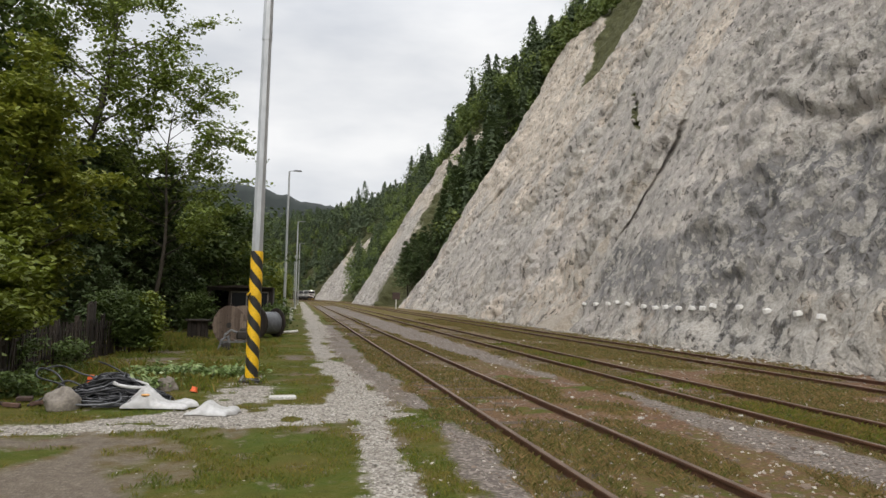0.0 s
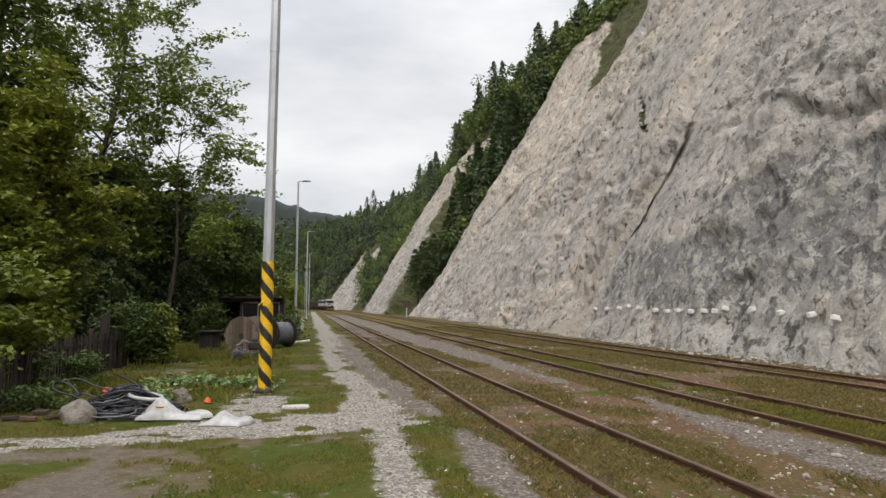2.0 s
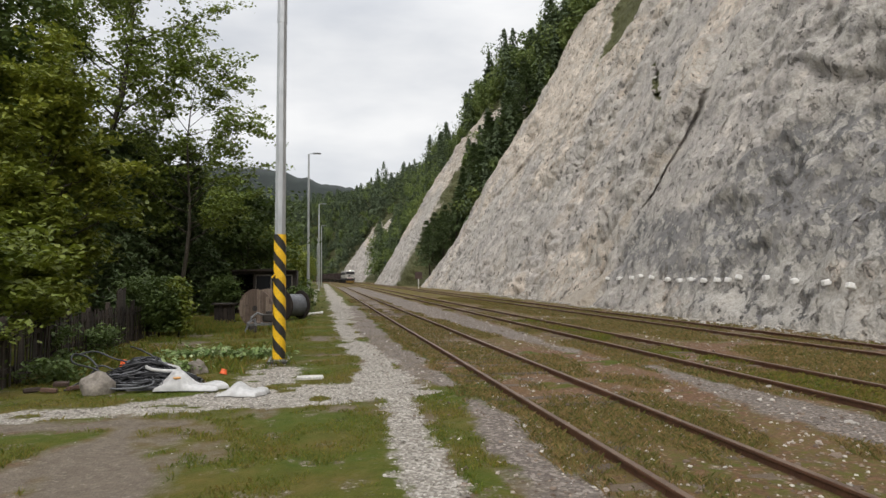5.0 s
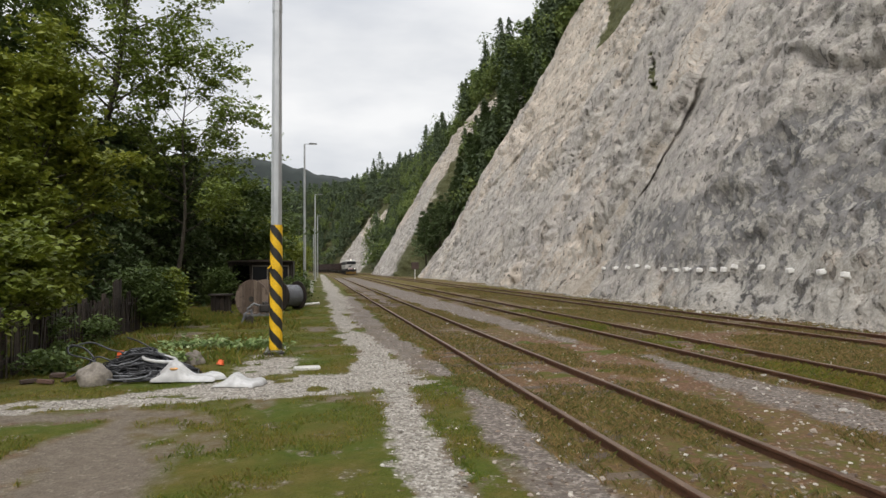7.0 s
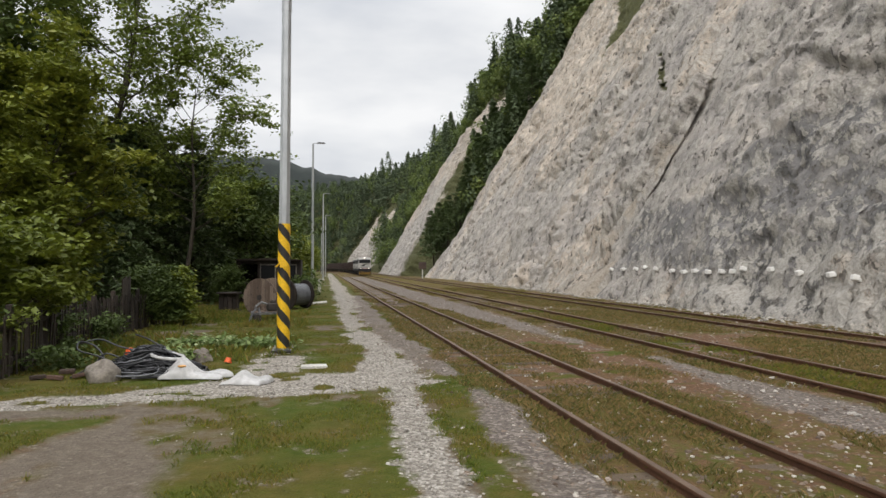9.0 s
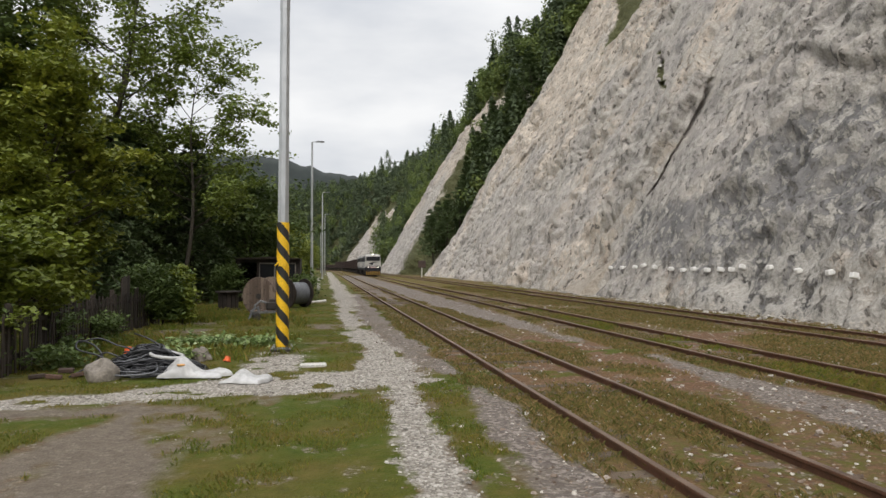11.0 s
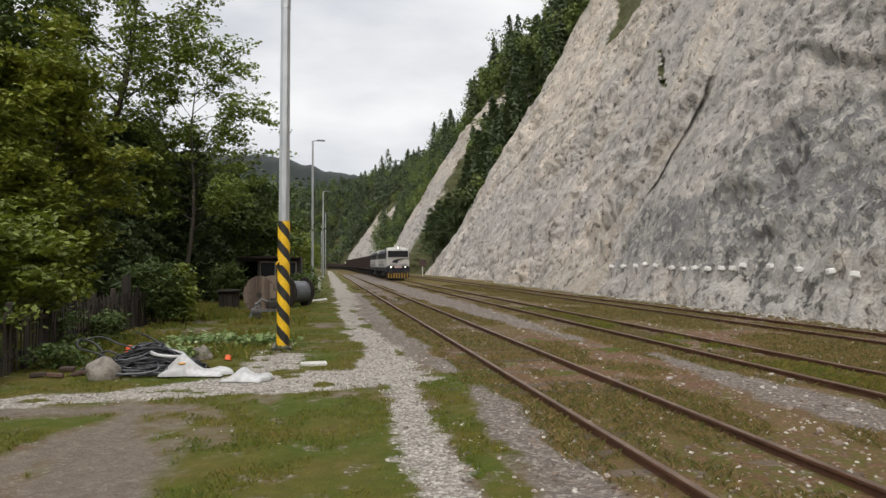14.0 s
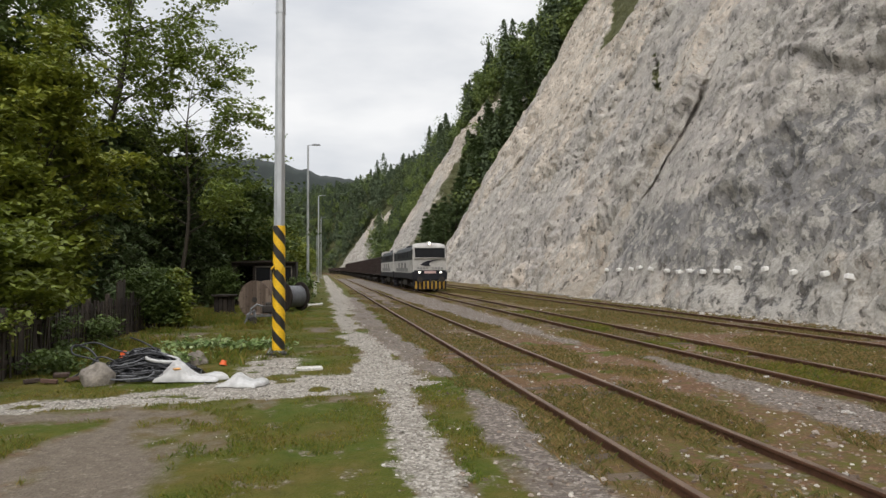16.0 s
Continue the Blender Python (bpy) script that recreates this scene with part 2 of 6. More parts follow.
def bend(y):
    """The valley bends to the west far off."""
    y = np.asarray(y, float)
    k = np.clip(y - 200, 0, 350)
    return -k * k / 1200 - np.clip(y - 550, 0, None) * 0.58


# ---- ground: one sheet ----
TRACKS = (3.82, 8.62, 13.85)
PATHS = [
    [(0.9, -12, 0.4), (1.03, 5.5, 0.31), (1.05, 7, 0.32), (1.08, 8.5, 0.3), (1.2, 10, 0.36), (1.15, 12.4, 0.62), (1.25, 15, 0.4), (1.2, 17.5, 0.36), (0.95, 22, 0.3), (0.9, 27, 0.34), (1.2, 36, 0.6), (1.3, 68, 0.62), (1.3, 200, 0.7)],
    [(-9, 9.9, 0.4), (-4.5, 10.3, 0.42), (-3.1, 10.65, 0.36), (-1.2, 11.2, 0.85), (0.1, 11.3, 1.0), (1.1, 11.5, 0.9)],
    [(-1.0, 12, 0.5), (-0.9, 15.1, 0.58)],
]
LOT = [[(-5.0, 9.75, 0.25), (-3.7, 9.4, 0.4), (-2.65, 8.3, 0.7), (-2.1, 6.8, 0.75), (-1.95, 5.2, 0.8), (-1.8, -10, 0.9)]]
GREY = [  # worn grey gravel
    [(2.35, 10.2, 0.18), (2.2, 8, 0.45), (2.15, 5.5, 0.45), (2.1, -10, 0.5)],
    [(1.9, 45, 0.5), (1.7, 27, 0.55), (1.95, 14, 0.42), (2.3, 11.8, 0.15)],
    [(7.0, 13.5, 0.1), (6.85, 8, 0.7), (6.8, -10, 0.8)],
    [(6.4, 15, 0.1), (6.3, 24, 0.7), (6.2, 40, 1.05), (6.2, 130, 1.3)],
    [(3.82, 30, 0.1), (3.82, 45, 0.5), (3.82, 130, 0.6)],
]


def covers(x, y):
    wob = fbm(x * 0.9, y * 0.9, 4, 3) * 0.9 + fbm(x * 4, y * 4, 3, 8) * 0.35
    path = np.max([band(x, y, p) for p in PATHS], 0) + wob * (0.6 + 0.5 * smooth(12, 20, y))
    lot = np.max([band(x, y, p) for p in LOT], 0) + wob * 0.7
    grey = np.max([band(x, y, p) for p in GREY], 0) + wob * 0.7
    bare = fbm(x * 0.7 + 9, y * 0.5, 4, 21) + 0.45 * fbm(x * 2.6, y * 2.0, 3, 22)
    lawn = 2.55 - x + wob * 0.7
    lawn = np.minimum(lawn, 0.12 + 0.1 * smooth(9.9, 10.6, y) - bare * (1.15 + 0.8 * smooth(9.5, 6, y) * smooth(-1.5, 0.2, x) * smooth(0.7, -0.4, x)))
    lawn = lawn + 0.35 * smooth(10.7, 10.9, y) * smooth(15, 14, y) * smooth(-1.0, -1.5, x)
    inner = np.max([0.6 - np.abs(x - t) for t in TRACKS], 0)
    strip = np.maximum(smooth(10.4, 11.0, x) * smooth(13.2, 12.5, x), 0)
    weed = fbm(x * 0.8, y * 0.35, 4, 31) * 1.2 + 0.1 + 0.12 * smooth(-0.1, 0.3, inner) * (x > 6) + 0.2 * strip * smooth(8, 22, y) + 0.1 * smooth(3.4, 2.6, x) - 0.06
    lot = np.maximum(lot, np.minimum(2.2 - x, 0.04 - lawn * 1.4 - 0.6 * smooth(10.2, 10.5, y) * smooth(16, 15, y) * smooth(-1.2, -1.6, x)))
    # the grassy corner beside the lot
    corner = np.minimum(-3.15 - x + 0.25 * (y - 7.5), 9.2 - y) + wob * 0.5
    lot, lawn = np.minimum(lot, -corner), np.maximum(lawn, np.minimum(corner, 0.4))
    # a lush strip along the right of the path, and tufts in the gravel crossing
    lush = 0.3 - np.abs(x - 1.55 - 0.12 * np.clip(y - 7.2, 0, 4)) + wob * 0.45 - 0.6 * smooth(9.8, 10.6, y)
    lawn = np.maximum(lawn, lush)
    grey, lot = np.minimum(grey, 0.05 - 1.6 * lush), np.minimum(lot, 0.05 - 1.6 * lush)
    tuft = (fbm(x * 1.7, y * 2.6, 3, 24) - 0.12) * 3 * smooth(9.3, 9.8, y) * smooth(18, 14, y) * (1 - 0.8 * smooth(0.6, 0.85, x) * smooth(12, 11, y))
    path, lawn = path - np.clip(tuft, 0, 1) * 1.5, np.maximum(lawn, np.minimum(tuft, 0.3))
    return path, lot, grey, lawn, weed


def steps(*spans):
    out = [spans[0][0]]
    for a, b, d in spans:
        out += list(np.linspace(a, b, max(2, round((b - a) / d) + 1))[1:])
    return np.array(out)


gx = steps((-1500, -200, 130), (-200, -40, 16), (-40, -8, 1.6), (-8, 10, 0.11), (10, 20, 0.25), (20, 60, 5), (60, 1500, 144))
gy = steps((-300, -10, 29), (-10, 4, 1), (4, 22, 0.11), (22, 45, 0.3), (45, 150, 1.5), (150, 600, 12), (600, 2500, 190))
GX, GY = np.meshgrid(gx, gy, indexing="ij")
c_path, c_lot, c_grey, c_lawn, c_weed = covers(GX - bend(GY) * (GY > 200), GY)


def ground_z(x, y):
    x, y = np.asarray(x, float), np.asarray(y, float)
    z = 0.05 * fbm(x * 0.35, y * 0.35, 3, 5) + 0.03 * fbm(x * 2.2, y * 2.2, 3, 6)
    bed = np.max([smooth(1.9, 0.9, np.abs(x - bend(y) - t)) for t in TRACKS], 0)
    z = z * (1 - 0.6 * bed) - 0.008 * bed
    z = z + 1.2 * smooth(-5.5, -12, x) * smooth(60, 10, y) * 0.2
    return z * smooth(160, 60, np.abs(y)) - 0.01


GZ = ground_z(GX, GY) + 0.018 * np.clip(c_lawn * 3, 0, 1) * (c_path < 0)
ground_mat = bpy.data.materials.new("ground_cover")
ground_mat.use_nodes = True


def ground_shader(m):
    n, l = m.node_tree.nodes, m.node_tree.links
    b = n["Principled BSDF"]
    b.inputs["Roughness"].default_value = 0.95
    b.inputs["Specular IOR Level"].default_value = 0.2
    tc = n.new("ShaderNodeTexCoord")

    def noise_node(scale, detail=5, rough=0.6):
        k = n.new("ShaderNodeTexNoise")
        k.inputs["Scale"].default_value, k.inputs["Detail"].default_value, k.inputs["Roughness"].default_value = scale, detail, rough
        l.new(tc.outputs["Object"], k.inputs["Vector"])
        return k.outputs["Fac"]

    def ramp(fac, *stops):
        r = n.new("ShaderNodeValToRGB")
        while len(r.color_ramp.elements) < len(stops):
            r.color_ramp.elements.new(0.5)
        for e, (p, c) in zip(r.color_ramp.elements, stops):
            e.position, e.color = p, (*c, 1)
        l.new(fac, r.inputs[0])
        return r.outputs[0]

    def mask(attr, lo, hi, wobble):
        a = n.new("ShaderNodeAttribute")
        a.attribute_name = attr
        add = n.new("ShaderNodeMath")
        add.operation = "MULTIPLY_ADD"
        l.new(wobble, add.inputs[0])
        add.inputs[1].default_value = 0.5
        l.new(a.outputs["Fac"], add.inputs[2])
        r = n.new("ShaderNodeMapRange")
        r.inputs[1].default_value, r.inputs[2].default_value = lo + 0.25, hi + 0.25
        l.new(add.outputs[0], r.inputs[0])
        return r.outputs[0]

    def mix(fac, a, c):
        x = n.new("ShaderNodeMix")
        x.data_type = "RGBA"
        l.new(fac, x.inputs[0])
        l.new(a, x.inputs[6])
        l.new(c, x.inputs[7])
        return x.outputs[2]

    v = n.new("ShaderNodeTexVoronoi")
    v.inputs["Scale"].default_value = 26
    l.new(tc.outputs["Object"], v.inputs["Vector"])
    sep = n.new("ShaderNodeSeparateColor")
    l.new(v.outputs["Color"], sep.inputs[0])
    stone = sep.outputs[0]
    big, mid, fine = noise_node(0.6), noise_node(5), noise_node(45)
    soil = mix(mid, ramp(stone, (0.0, (0.0657, 0.04, 0.024)), (0.6, (0.143, 0.077, 0.043)), (0.93, (0.196, 0.114, 0.068)), (1.0, (0.403, 0.3, 0.21))),
               ramp(big, (0.3, (0.122, 0.064, 0.033)), (0.7, (0.159, 0.097, 0.06))))
    gravel = ramp(stone, (0.0, (0.165, 0.145, 0.12)), (0.5, (0.285, 0.257, 0.22)), (1.0, (0.45, 0.415, 0.365)))
    grey = ramp(stone, (0.0, (0.106, 0.086, 0.072)), (0.6, (0.158, 0.132, 0.113)), (1.0, (0.29, 0.25, 0.215)))
    lot = ramp(mid, (0.3, (0.108, 0.087, 0.064)), (0.7, (0.172, 0.14, 0.107)))
    lot = mix(ramp(fine, (0.45, (0, 0, 0)), (0.6, (0.6, 0.6, 0.6))), lot, ramp(stone, (0.0, (0.085, 0.068, 0.05)), (0.7, (0.17, 0.14, 0.11)), (1.0, (0.3, 0.265, 0.22))))
    green = mix(fine, ramp(mid, (0.25, (0.0313, 0.0405, 0.00368)), (0.5, (0.0644, 0.0736, 0.00736)), (0.75, (0.124, 0.103, 0.0276))),
                ramp(big, (0.38, (0.0515, 0.081, 0.00552)), (0.5, (0.0846, 0.081, 0.011)), (0.62, (0.129, 0.0846, 0.0248))))
    dry = ramp(mid, (0.25, (0.0742, 0.059, 0.013)), (0.5, (0.134, 0.088, 0.024)), (0.75, (0.201, 0.12, 0.045)))
    col = mix(mask("weed", -0.04, 0.14, fine), soil, dry)
    col = mix(mask("lawn", -0.05, 0.08, mid), col, green)
    grit = noise_node(2.2, 6, 0.75)
    col = mix(ramp(grit, (0.57, (0, 0, 0)), (0.63, (0.75, 0.75, 0.75))), col, ramp(stone, (0.0, (0.1, 0.075, 0.05)), (0.7, (0.17, 0.14, 0.105)), (1.0, (0.36, 0.32, 0.27))))
    col = mix(mask("grey", -0.08, 0.12, mid), col, grey)
    col = mix(mask("lot", -0.12, 0.18, mid), col, lot)
    col = mix(mask("path", -0.06, 0.08, mid), col, gravel)
    l.new(col, b.inputs["Base Color"])
    bp = n.new("ShaderNodeBump")
    bp.inputs["Strength"].default_value, bp.inputs["Distance"].default_value = 0.7, 0.03
    mx = n.new("ShaderNodeMath")
    mx.operation = "ADD"
    l.new(v.outputs["Distance"], mx.inputs[0])
    l.new(fine, mx.inputs[1])
    l.new(mx.outputs[0], bp.inputs["Height"])
    l.new(bp.outputs[0], b.inputs["Normal"])


ground_shader(ground_mat)
ground_me = sheet_mesh("ground", np.stack([GX, GY, GZ], -1).reshape(-1, 3), grid_faces(len(gx), len(gy)), ground_mat)
for key, val in (("path", c_path), ("lot", c_lot), ("grey", c_grey), ("lawn", c_lawn), ("weed", c_weed)):
    ground_me.attributes.new(key, "FLOAT", "POINT").data.foreach_set("value", np.clip(val, -2, 2).astype(np.float32).ravel())
tagged(new("ground", ground_me), "station yard ground of gravel, worn grass and weedy ballast", "ground", kind="structure")

# ---- rock slope: three quarried faces with wooded gullies between, one slope above the line ----

def foot_x(y):
    y = np.asarray(y, float)
    return 15.9 + 0.047 * np.clip(y, -20, 75) + bend(y) - 3.8 * smooth(128, 146, y) * smooth(204, 188, y)


def face_mask(y, z):
    """1 on bare rock, 0 in the wooded gullies and on the wooded top."""
    y, z = np.asarray(y, float), np.asarray(z, float)
    w = fbm(y * 0.09, z * 0.09, 3, 41) * 14
    one = smooth(119, 116, y + w * 0.35 + 10 * smooth(8, 0, z) * -1.0)
    two = smooth(141, 149, y + w * 0.7 - 0.2 * np.clip(z - 15, 0, 30)) * smooth(212, 206, y + w * 0.3) * smooth(45, 40, z + w * 0.5)
    two = np.maximum(two, smooth(122, 127, y + w * 0.3) * smooth(156, 150, y) * smooth(2, 0, np.abs(z - 36 + 0.1 * (y - 138) + w * 0.3) - 3.4))
    three = smooth(250, 262, y + w) * smooth(322, 316, y + w * 0.4) * smooth(31, 25, z + w)
    ledge = smooth(0.6, -0.6, np.abs(y - 82.5 - 0.1 * (z - 31)) - 1.2 - 0.6 * (z - 30.5) + w * 0.45) * smooth(29.5, 31, z + w * 0.3)
    return np.clip(np.maximum(np.maximum(one, two), three) - ledge, 0, 1)


def dark_edge(y):
    """Upper edge of the dark grey bed, up along the rock."""
    return 10.3 - 0.35 * np.clip(y - 27, 0, 4) - 6.5 * smooth(30.4, 32.2, y) + 1.5 * fbm(y * 0.4, 0 * y, 4, 64)


def crack(y, s, line, seed, wander=0.5):
    """Signed distance in y from a crack drawn as (s, y) points, with how far it runs at this s."""
    ss, yy = np.array([q[0] for q in line], float), np.array([q[1] for q in line], float)
    d = y - np.interp(s, ss, yy) + wander * (fbm(s * 0.8, 0 * y, 4, seed) + 0.45 * fbm(s * 2.6, 0.4 * y, 3, seed + 7))
    return d, smooth(ss[0] - 0.3, ss[0] + 0.6, s) * smooth(ss[-1] + 0.3, ss[-1] - 0.6, s)


FISSURE = ((3.2, 42.6), (6.5, 41.0), (8, 40.3), (10.7, 39.8), (12.2, 39.4), (14.6, 39.2), (17, 39.9), (20, 41.0), (22.5, 41.4))
CRACKS = (  # points (s, y), half width, depth
    (((14, 47.9), (16.4, 48.5), (19.2, 50), (22, 53), (25.8, 57.2)), 0.22, 0.9),
    (((12.6, 50.6), (13.4, 50.9), (15.8, 53.9)), 0.2, 0.6),
    (((1.2, 42.5), (3.7, 42.9), (7.2, 45.5), (9.7, 46.7), (11.5, 46.9)), 0.16, 0.7),
    (((5.4, 44.8), (9.6, 46.2), (12, 48.2)), 0.14, 0.4),
    (((6.9, 26.4), (8, 25.7), (8.9, 25.3), (10.2, 24.6)), 0.08, 0.28),
    (((2.8, 19.2), (5.2, 20.3)), 0.09, 0.5),
    (((17.5, 104), (20, 97), (24, 91), (24.6, 82), (25.3, 74), (28, 72.5)), 0.9, 0.8),
    (((8, 66), (19, 68), (30, 75)), 0.25, 0.4),
    (((5, 58), (9, 57), (14, 60)), 0.2, 0.4),
    (((9, 33.6), (12, 34.4), (13.8, 34.2)), 0.1, 0.35),
)


def slope_point(y, s):
    """A point of the bare slope: s metres up along the rock from its foot at y."""
    y, s = np.broadcast_arrays(np.asarray(y, float), np.asarray(s, float))
    lower = np.minimum(s, 58)
    upper = np.clip(s - 58, 0, None)
    x = foot_x(y) + lower * 0.5 + upper * 0.82
    z = lower * 0.866 * (1 - 0.14 * smooth(150, 330, y)) + upper * (0.57 - 0.32 * smooth(130, 260, y))
    m = face_mask(y, z)
    warp_a, warp_b = fbm(y * 0.35, s * 0.35, 4, 65), fbm(y * 0.35, s * 0.35, 4, 66)
    wu, wv = y + 0.3 * s + 1.3 * warp_a, s * 0.7 - 0.12 * y + 1.2 * warp_b
    calm = 0.55 + 0.9 * smooth(-0.12, 0.16, fbm(y * 0.11 + 4, s * 0.11, 3, 67))
    relief = 1.3 * fbm(y * 0.07, s * 0.05, 3, 51) + 0.5 * fbm(y * 0.26 + s * 0.1, s * 0.13, 3, 52)
    rib = 1 + 0.6 * smooth(42, 50, y)
    relief = relief + calm * rib * (0.3 * facets(wu / 4.6, wv / 3.9, 53, 0.9, 0.9, 1.5) + 0.22 * facets(wu / 1.7, wv / 1.5, 54, 0.9, 1.1, 1.8) + 0.11 * facets(wu / 0.7, wv / 0.62, 55, 0.9, 1.2, 2.0)) + 0.25
    ridge = 1 - np.abs(2 * fbm(wu * 0.7, wv * 0.5, 4, 68, 0.6)) * 2.2
    relief = relief + 0.16 * calm * rib * ridge
    # the long leaning fissure: a step with a smooth pale ramp on its far side
    d, up = crack(y, s, FISSURE, 57, 0.7)
    wide = 0.5 + 1.7 * smooth(17, 6, s) + 1.2 * smooth(16, 19, s)
    ramp_zone = up * smooth(0.0, 0.15, d) * smooth(wide, 0.55 * wide, d)
    lip = 0.85 * up * smooth(-2.4, -0.3, d) * smooth(0.15, 0.0, d)
    relief = relief * (1 - lip) + 0.25 * lip
    relief = relief * (1 - 0.85 * ramp_zone) + ramp_zone * (0.18 + 0.8 * np.clip(d / np.maximum(wide, 0.1), 0, 1))
    relief = relief + 0.8 * up * smooth(3.5, 8, s) * smooth(wide * 0.75, wide * 1.05, d) * smooth(9, 3, d)
    slot = 0.2 * up * smooth(6.5, 9, s) * smooth(21, 17, s) * np.clip(0.75 + 1.3 * fbm(s * 0.6, 0 * y, 3, 69), 0.35, 1) * np.exp(-((d - 0.12) / 0.1) ** 4)
    for k, (line, half, deep) in enumerate(CRACKS):
        dd, on = crack(y, s, line, 161 + k, 0.3 + half)
        rag = np.clip(0.65 + 1.6 * fbm(s * 0.9, 0 * y + k, 3, 181 + k), 0.1, 1.2)
        slot = np.maximum(slot, 0.17 * deep * on * rag * np.exp(-(dd / max(0.7 * half, 0.12)) ** 4))
        relief = relief + 0.3 * deep * on * smooth(0, 1.2 * half, dd) * smooth(9 * half, 2 * half, dd)
    # a shelf with a shadowed underside, and the edge of the dark bed
    sh = np.interp(y, (22, 24.7, 28, 30.8, 34), (12.3, 12.6, 13.9, 14.9, 16.3)) + 1.1 * fbm(y * 0.5, 0 * s, 4, 63)
    hollow = np.exp(-((s - sh + 0.3) / 0.35) ** 2) * smooth(35, 33, y) * np.clip(0.1 + 1.8 * fbm(y * 0.6, s * 0.6, 4, 74) + 0.6 * np.exp(-((y - 27.2) / 1.3) ** 2), 0, 1)
    relief = relief + np.clip(0.16 + 0.8 * fbm(y * 0.5, s * 0.5, 4, 76), 0, 0.35) * smooth(-0.25, 0.3, s - sh) * smooth(5.5, 2, s - sh) * smooth(35, 33, y) - 0.4 * hollow
    relief = relief - np.clip(0.14 + 0.8 * fbm(y * 0.5, s * 0.5, 4, 75), 0, 0.3) * smooth(0.3, -0.3, s - dark_edge(y)) * smooth(33, 31, y)
    heap = smooth(0.25, -0.25, s - 2.7 * (1 - (y - 40.6) / 6.2)) * smooth(40.2, 40.7, y) * smooth(47, 46, y)
    relief = relief * (1 - heap) + heap * np.clip(0.75 * (1 - (y - 41.4) / 5.5) - 0.25 * s + 0.15, 0.05, None)
    slot = slot * (1 - heap)
    relief = relief + 0.1 * smooth(1.2, 0.0, s) + (1 - m) * (-0.9 + 1.2 * fbm(y * 0.1, s * 0.1, 3, 58))
    return np.stack([x - 0.866 * relief + 1.5 * slot, y + 3.2 * slot, np.maximum(z + 0.5 * relief + 0.5 * slot, -0.3)], -1), m


def rock_material():
    m = bpy.data.materials.new("weathered_limestone")
    m.use_nodes = True
    n, l = m.node_tree.nodes, m.node_tree.links
    b = n["Principled BSDF"]
    b.inputs["Roughness"].default_value = 0.92
    b.inputs["Specular IOR Level"].default_value = 0.25
    tc = n.new("ShaderNodeTexCoord")
    mp = n.new("ShaderNodeMapping")
    mp.inputs["Rotation"].default_value = (radians(28), 0, 0)
    l.new(tc.outputs["Object"], mp.inputs[0])
    st = n.new("ShaderNodeMapping")
    st.inputs["Scale"].default_value = (1, 1.15, 0.7)
    l.new(mp.outputs[0], st.inputs[0])

    def nz(scale, vec=mp, detail=8, rough=0.65):
        k = n.new("ShaderNodeTexNoise")
        k.inputs["Scale"].default_value, k.inputs["Detail"].default_value, k.inputs["Roughness"].default_value = scale, detail, rough
        l.new(vec.outputs[0], k.inputs["Vector"])
        return k.outputs["Fac"]

    def ramp(fac, *stops):
        r = n.new("ShaderNodeValToRGB")
        while len(r.color_ramp.elements) < len(stops):
            r.color_ramp.elements.new(0.5)
        for e, (p, c) in zip(r.color_ramp.elements, stops):
            e.position, e.color = p, (*c, 1)
        l.new(fac, r.inputs[0])
        return r.outputs[0]

    def mix(fac, a, c, kind="MIX"):
        x = n.new("ShaderNodeMix")
        x.data_type, x.blend_type = "RGBA", kind
        if isinstance(fac, float):
            x.inputs[0].default_value = fac
        else:
            l.new(fac, x.inputs[0])
        l.new(a, x.inputs[6])
        l.new(c, x.inputs[7])
        return x.outputs[2]

    def attr(name):
        a = n.new("ShaderNodeAttribute")
        a.attribute_name = name
        return a.outputs["Fac"]

    def plus(a, c, k=1.0):
        x = n.new("ShaderNodeMath")
        x.operation = "MULTIPLY_ADD"
        l.new(a, x.inputs[0])
        x.inputs[1].default_value = k
        l.new(c, x.inputs[2])
        return x.outputs[0]

    def cells(scale, metric, vec):
        k = n.new("ShaderNodeTexVoronoi")
        k.distance = metric
        k.inputs["Scale"].default_value = scale
        l.new(vec, k.inputs["Vector"])
        c = n.new("ShaderNodeSeparateColor")
        l.new(k.outputs["Color"], c.inputs[0])
        return c.outputs[0]

    def bent(scale, vec, detail, rough, swirl):
        k = n.new("ShaderNodeTexNoise")
        k.inputs["Scale"].default_value, k.inputs["Detail"].default_value, k.inputs["Roughness"].default_value = scale, detail, rough
        k.inputs["Distortion"].default_value = swirl
        l.new(vec.outputs[0], k.inputs["Vector"])
        return k.outputs["Fac"]

    broad, grain = nz(0.16, st, 4), nz(9, mp, 4, 0.6)
    tone = bent(0.55, st, 12, 0.66, 0.25)
    chip = bent(1.5, st, 9, 0.68, 0.15)
    fleck = bent(2.6, st, 7, 0.64, 0.15)
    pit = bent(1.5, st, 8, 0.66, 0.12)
    rand_b = cells(2.1, "EUCLIDEAN", st.outputs[0])
    level = plus(rand_b, tone, 0.07)
    pale = ramp(level, (0.4, (0.338, 0.288, 0.242)), (0.48, (0.454, 0.385, 0.315)), (0.56, (0.528, 0.452, 0.371)), (0.66, (0.645, 0.559, 0.462)))
    grey = ramp(level, (0.4, (0.255, 0.234, 0.213)), (0.48, (0.341, 0.313, 0.285)), (0.56, (0.401, 0.364, 0.328)), (0.66, (0.525, 0.473, 0.413)))
    dark = ramp(level, (0.4, (0.149, 0.144, 0.137)), (0.48, (0.204, 0.193, 0.186)), (0.57, (0.245, 0.23, 0.215)), (0.68, (0.355, 0.327, 0.297)))
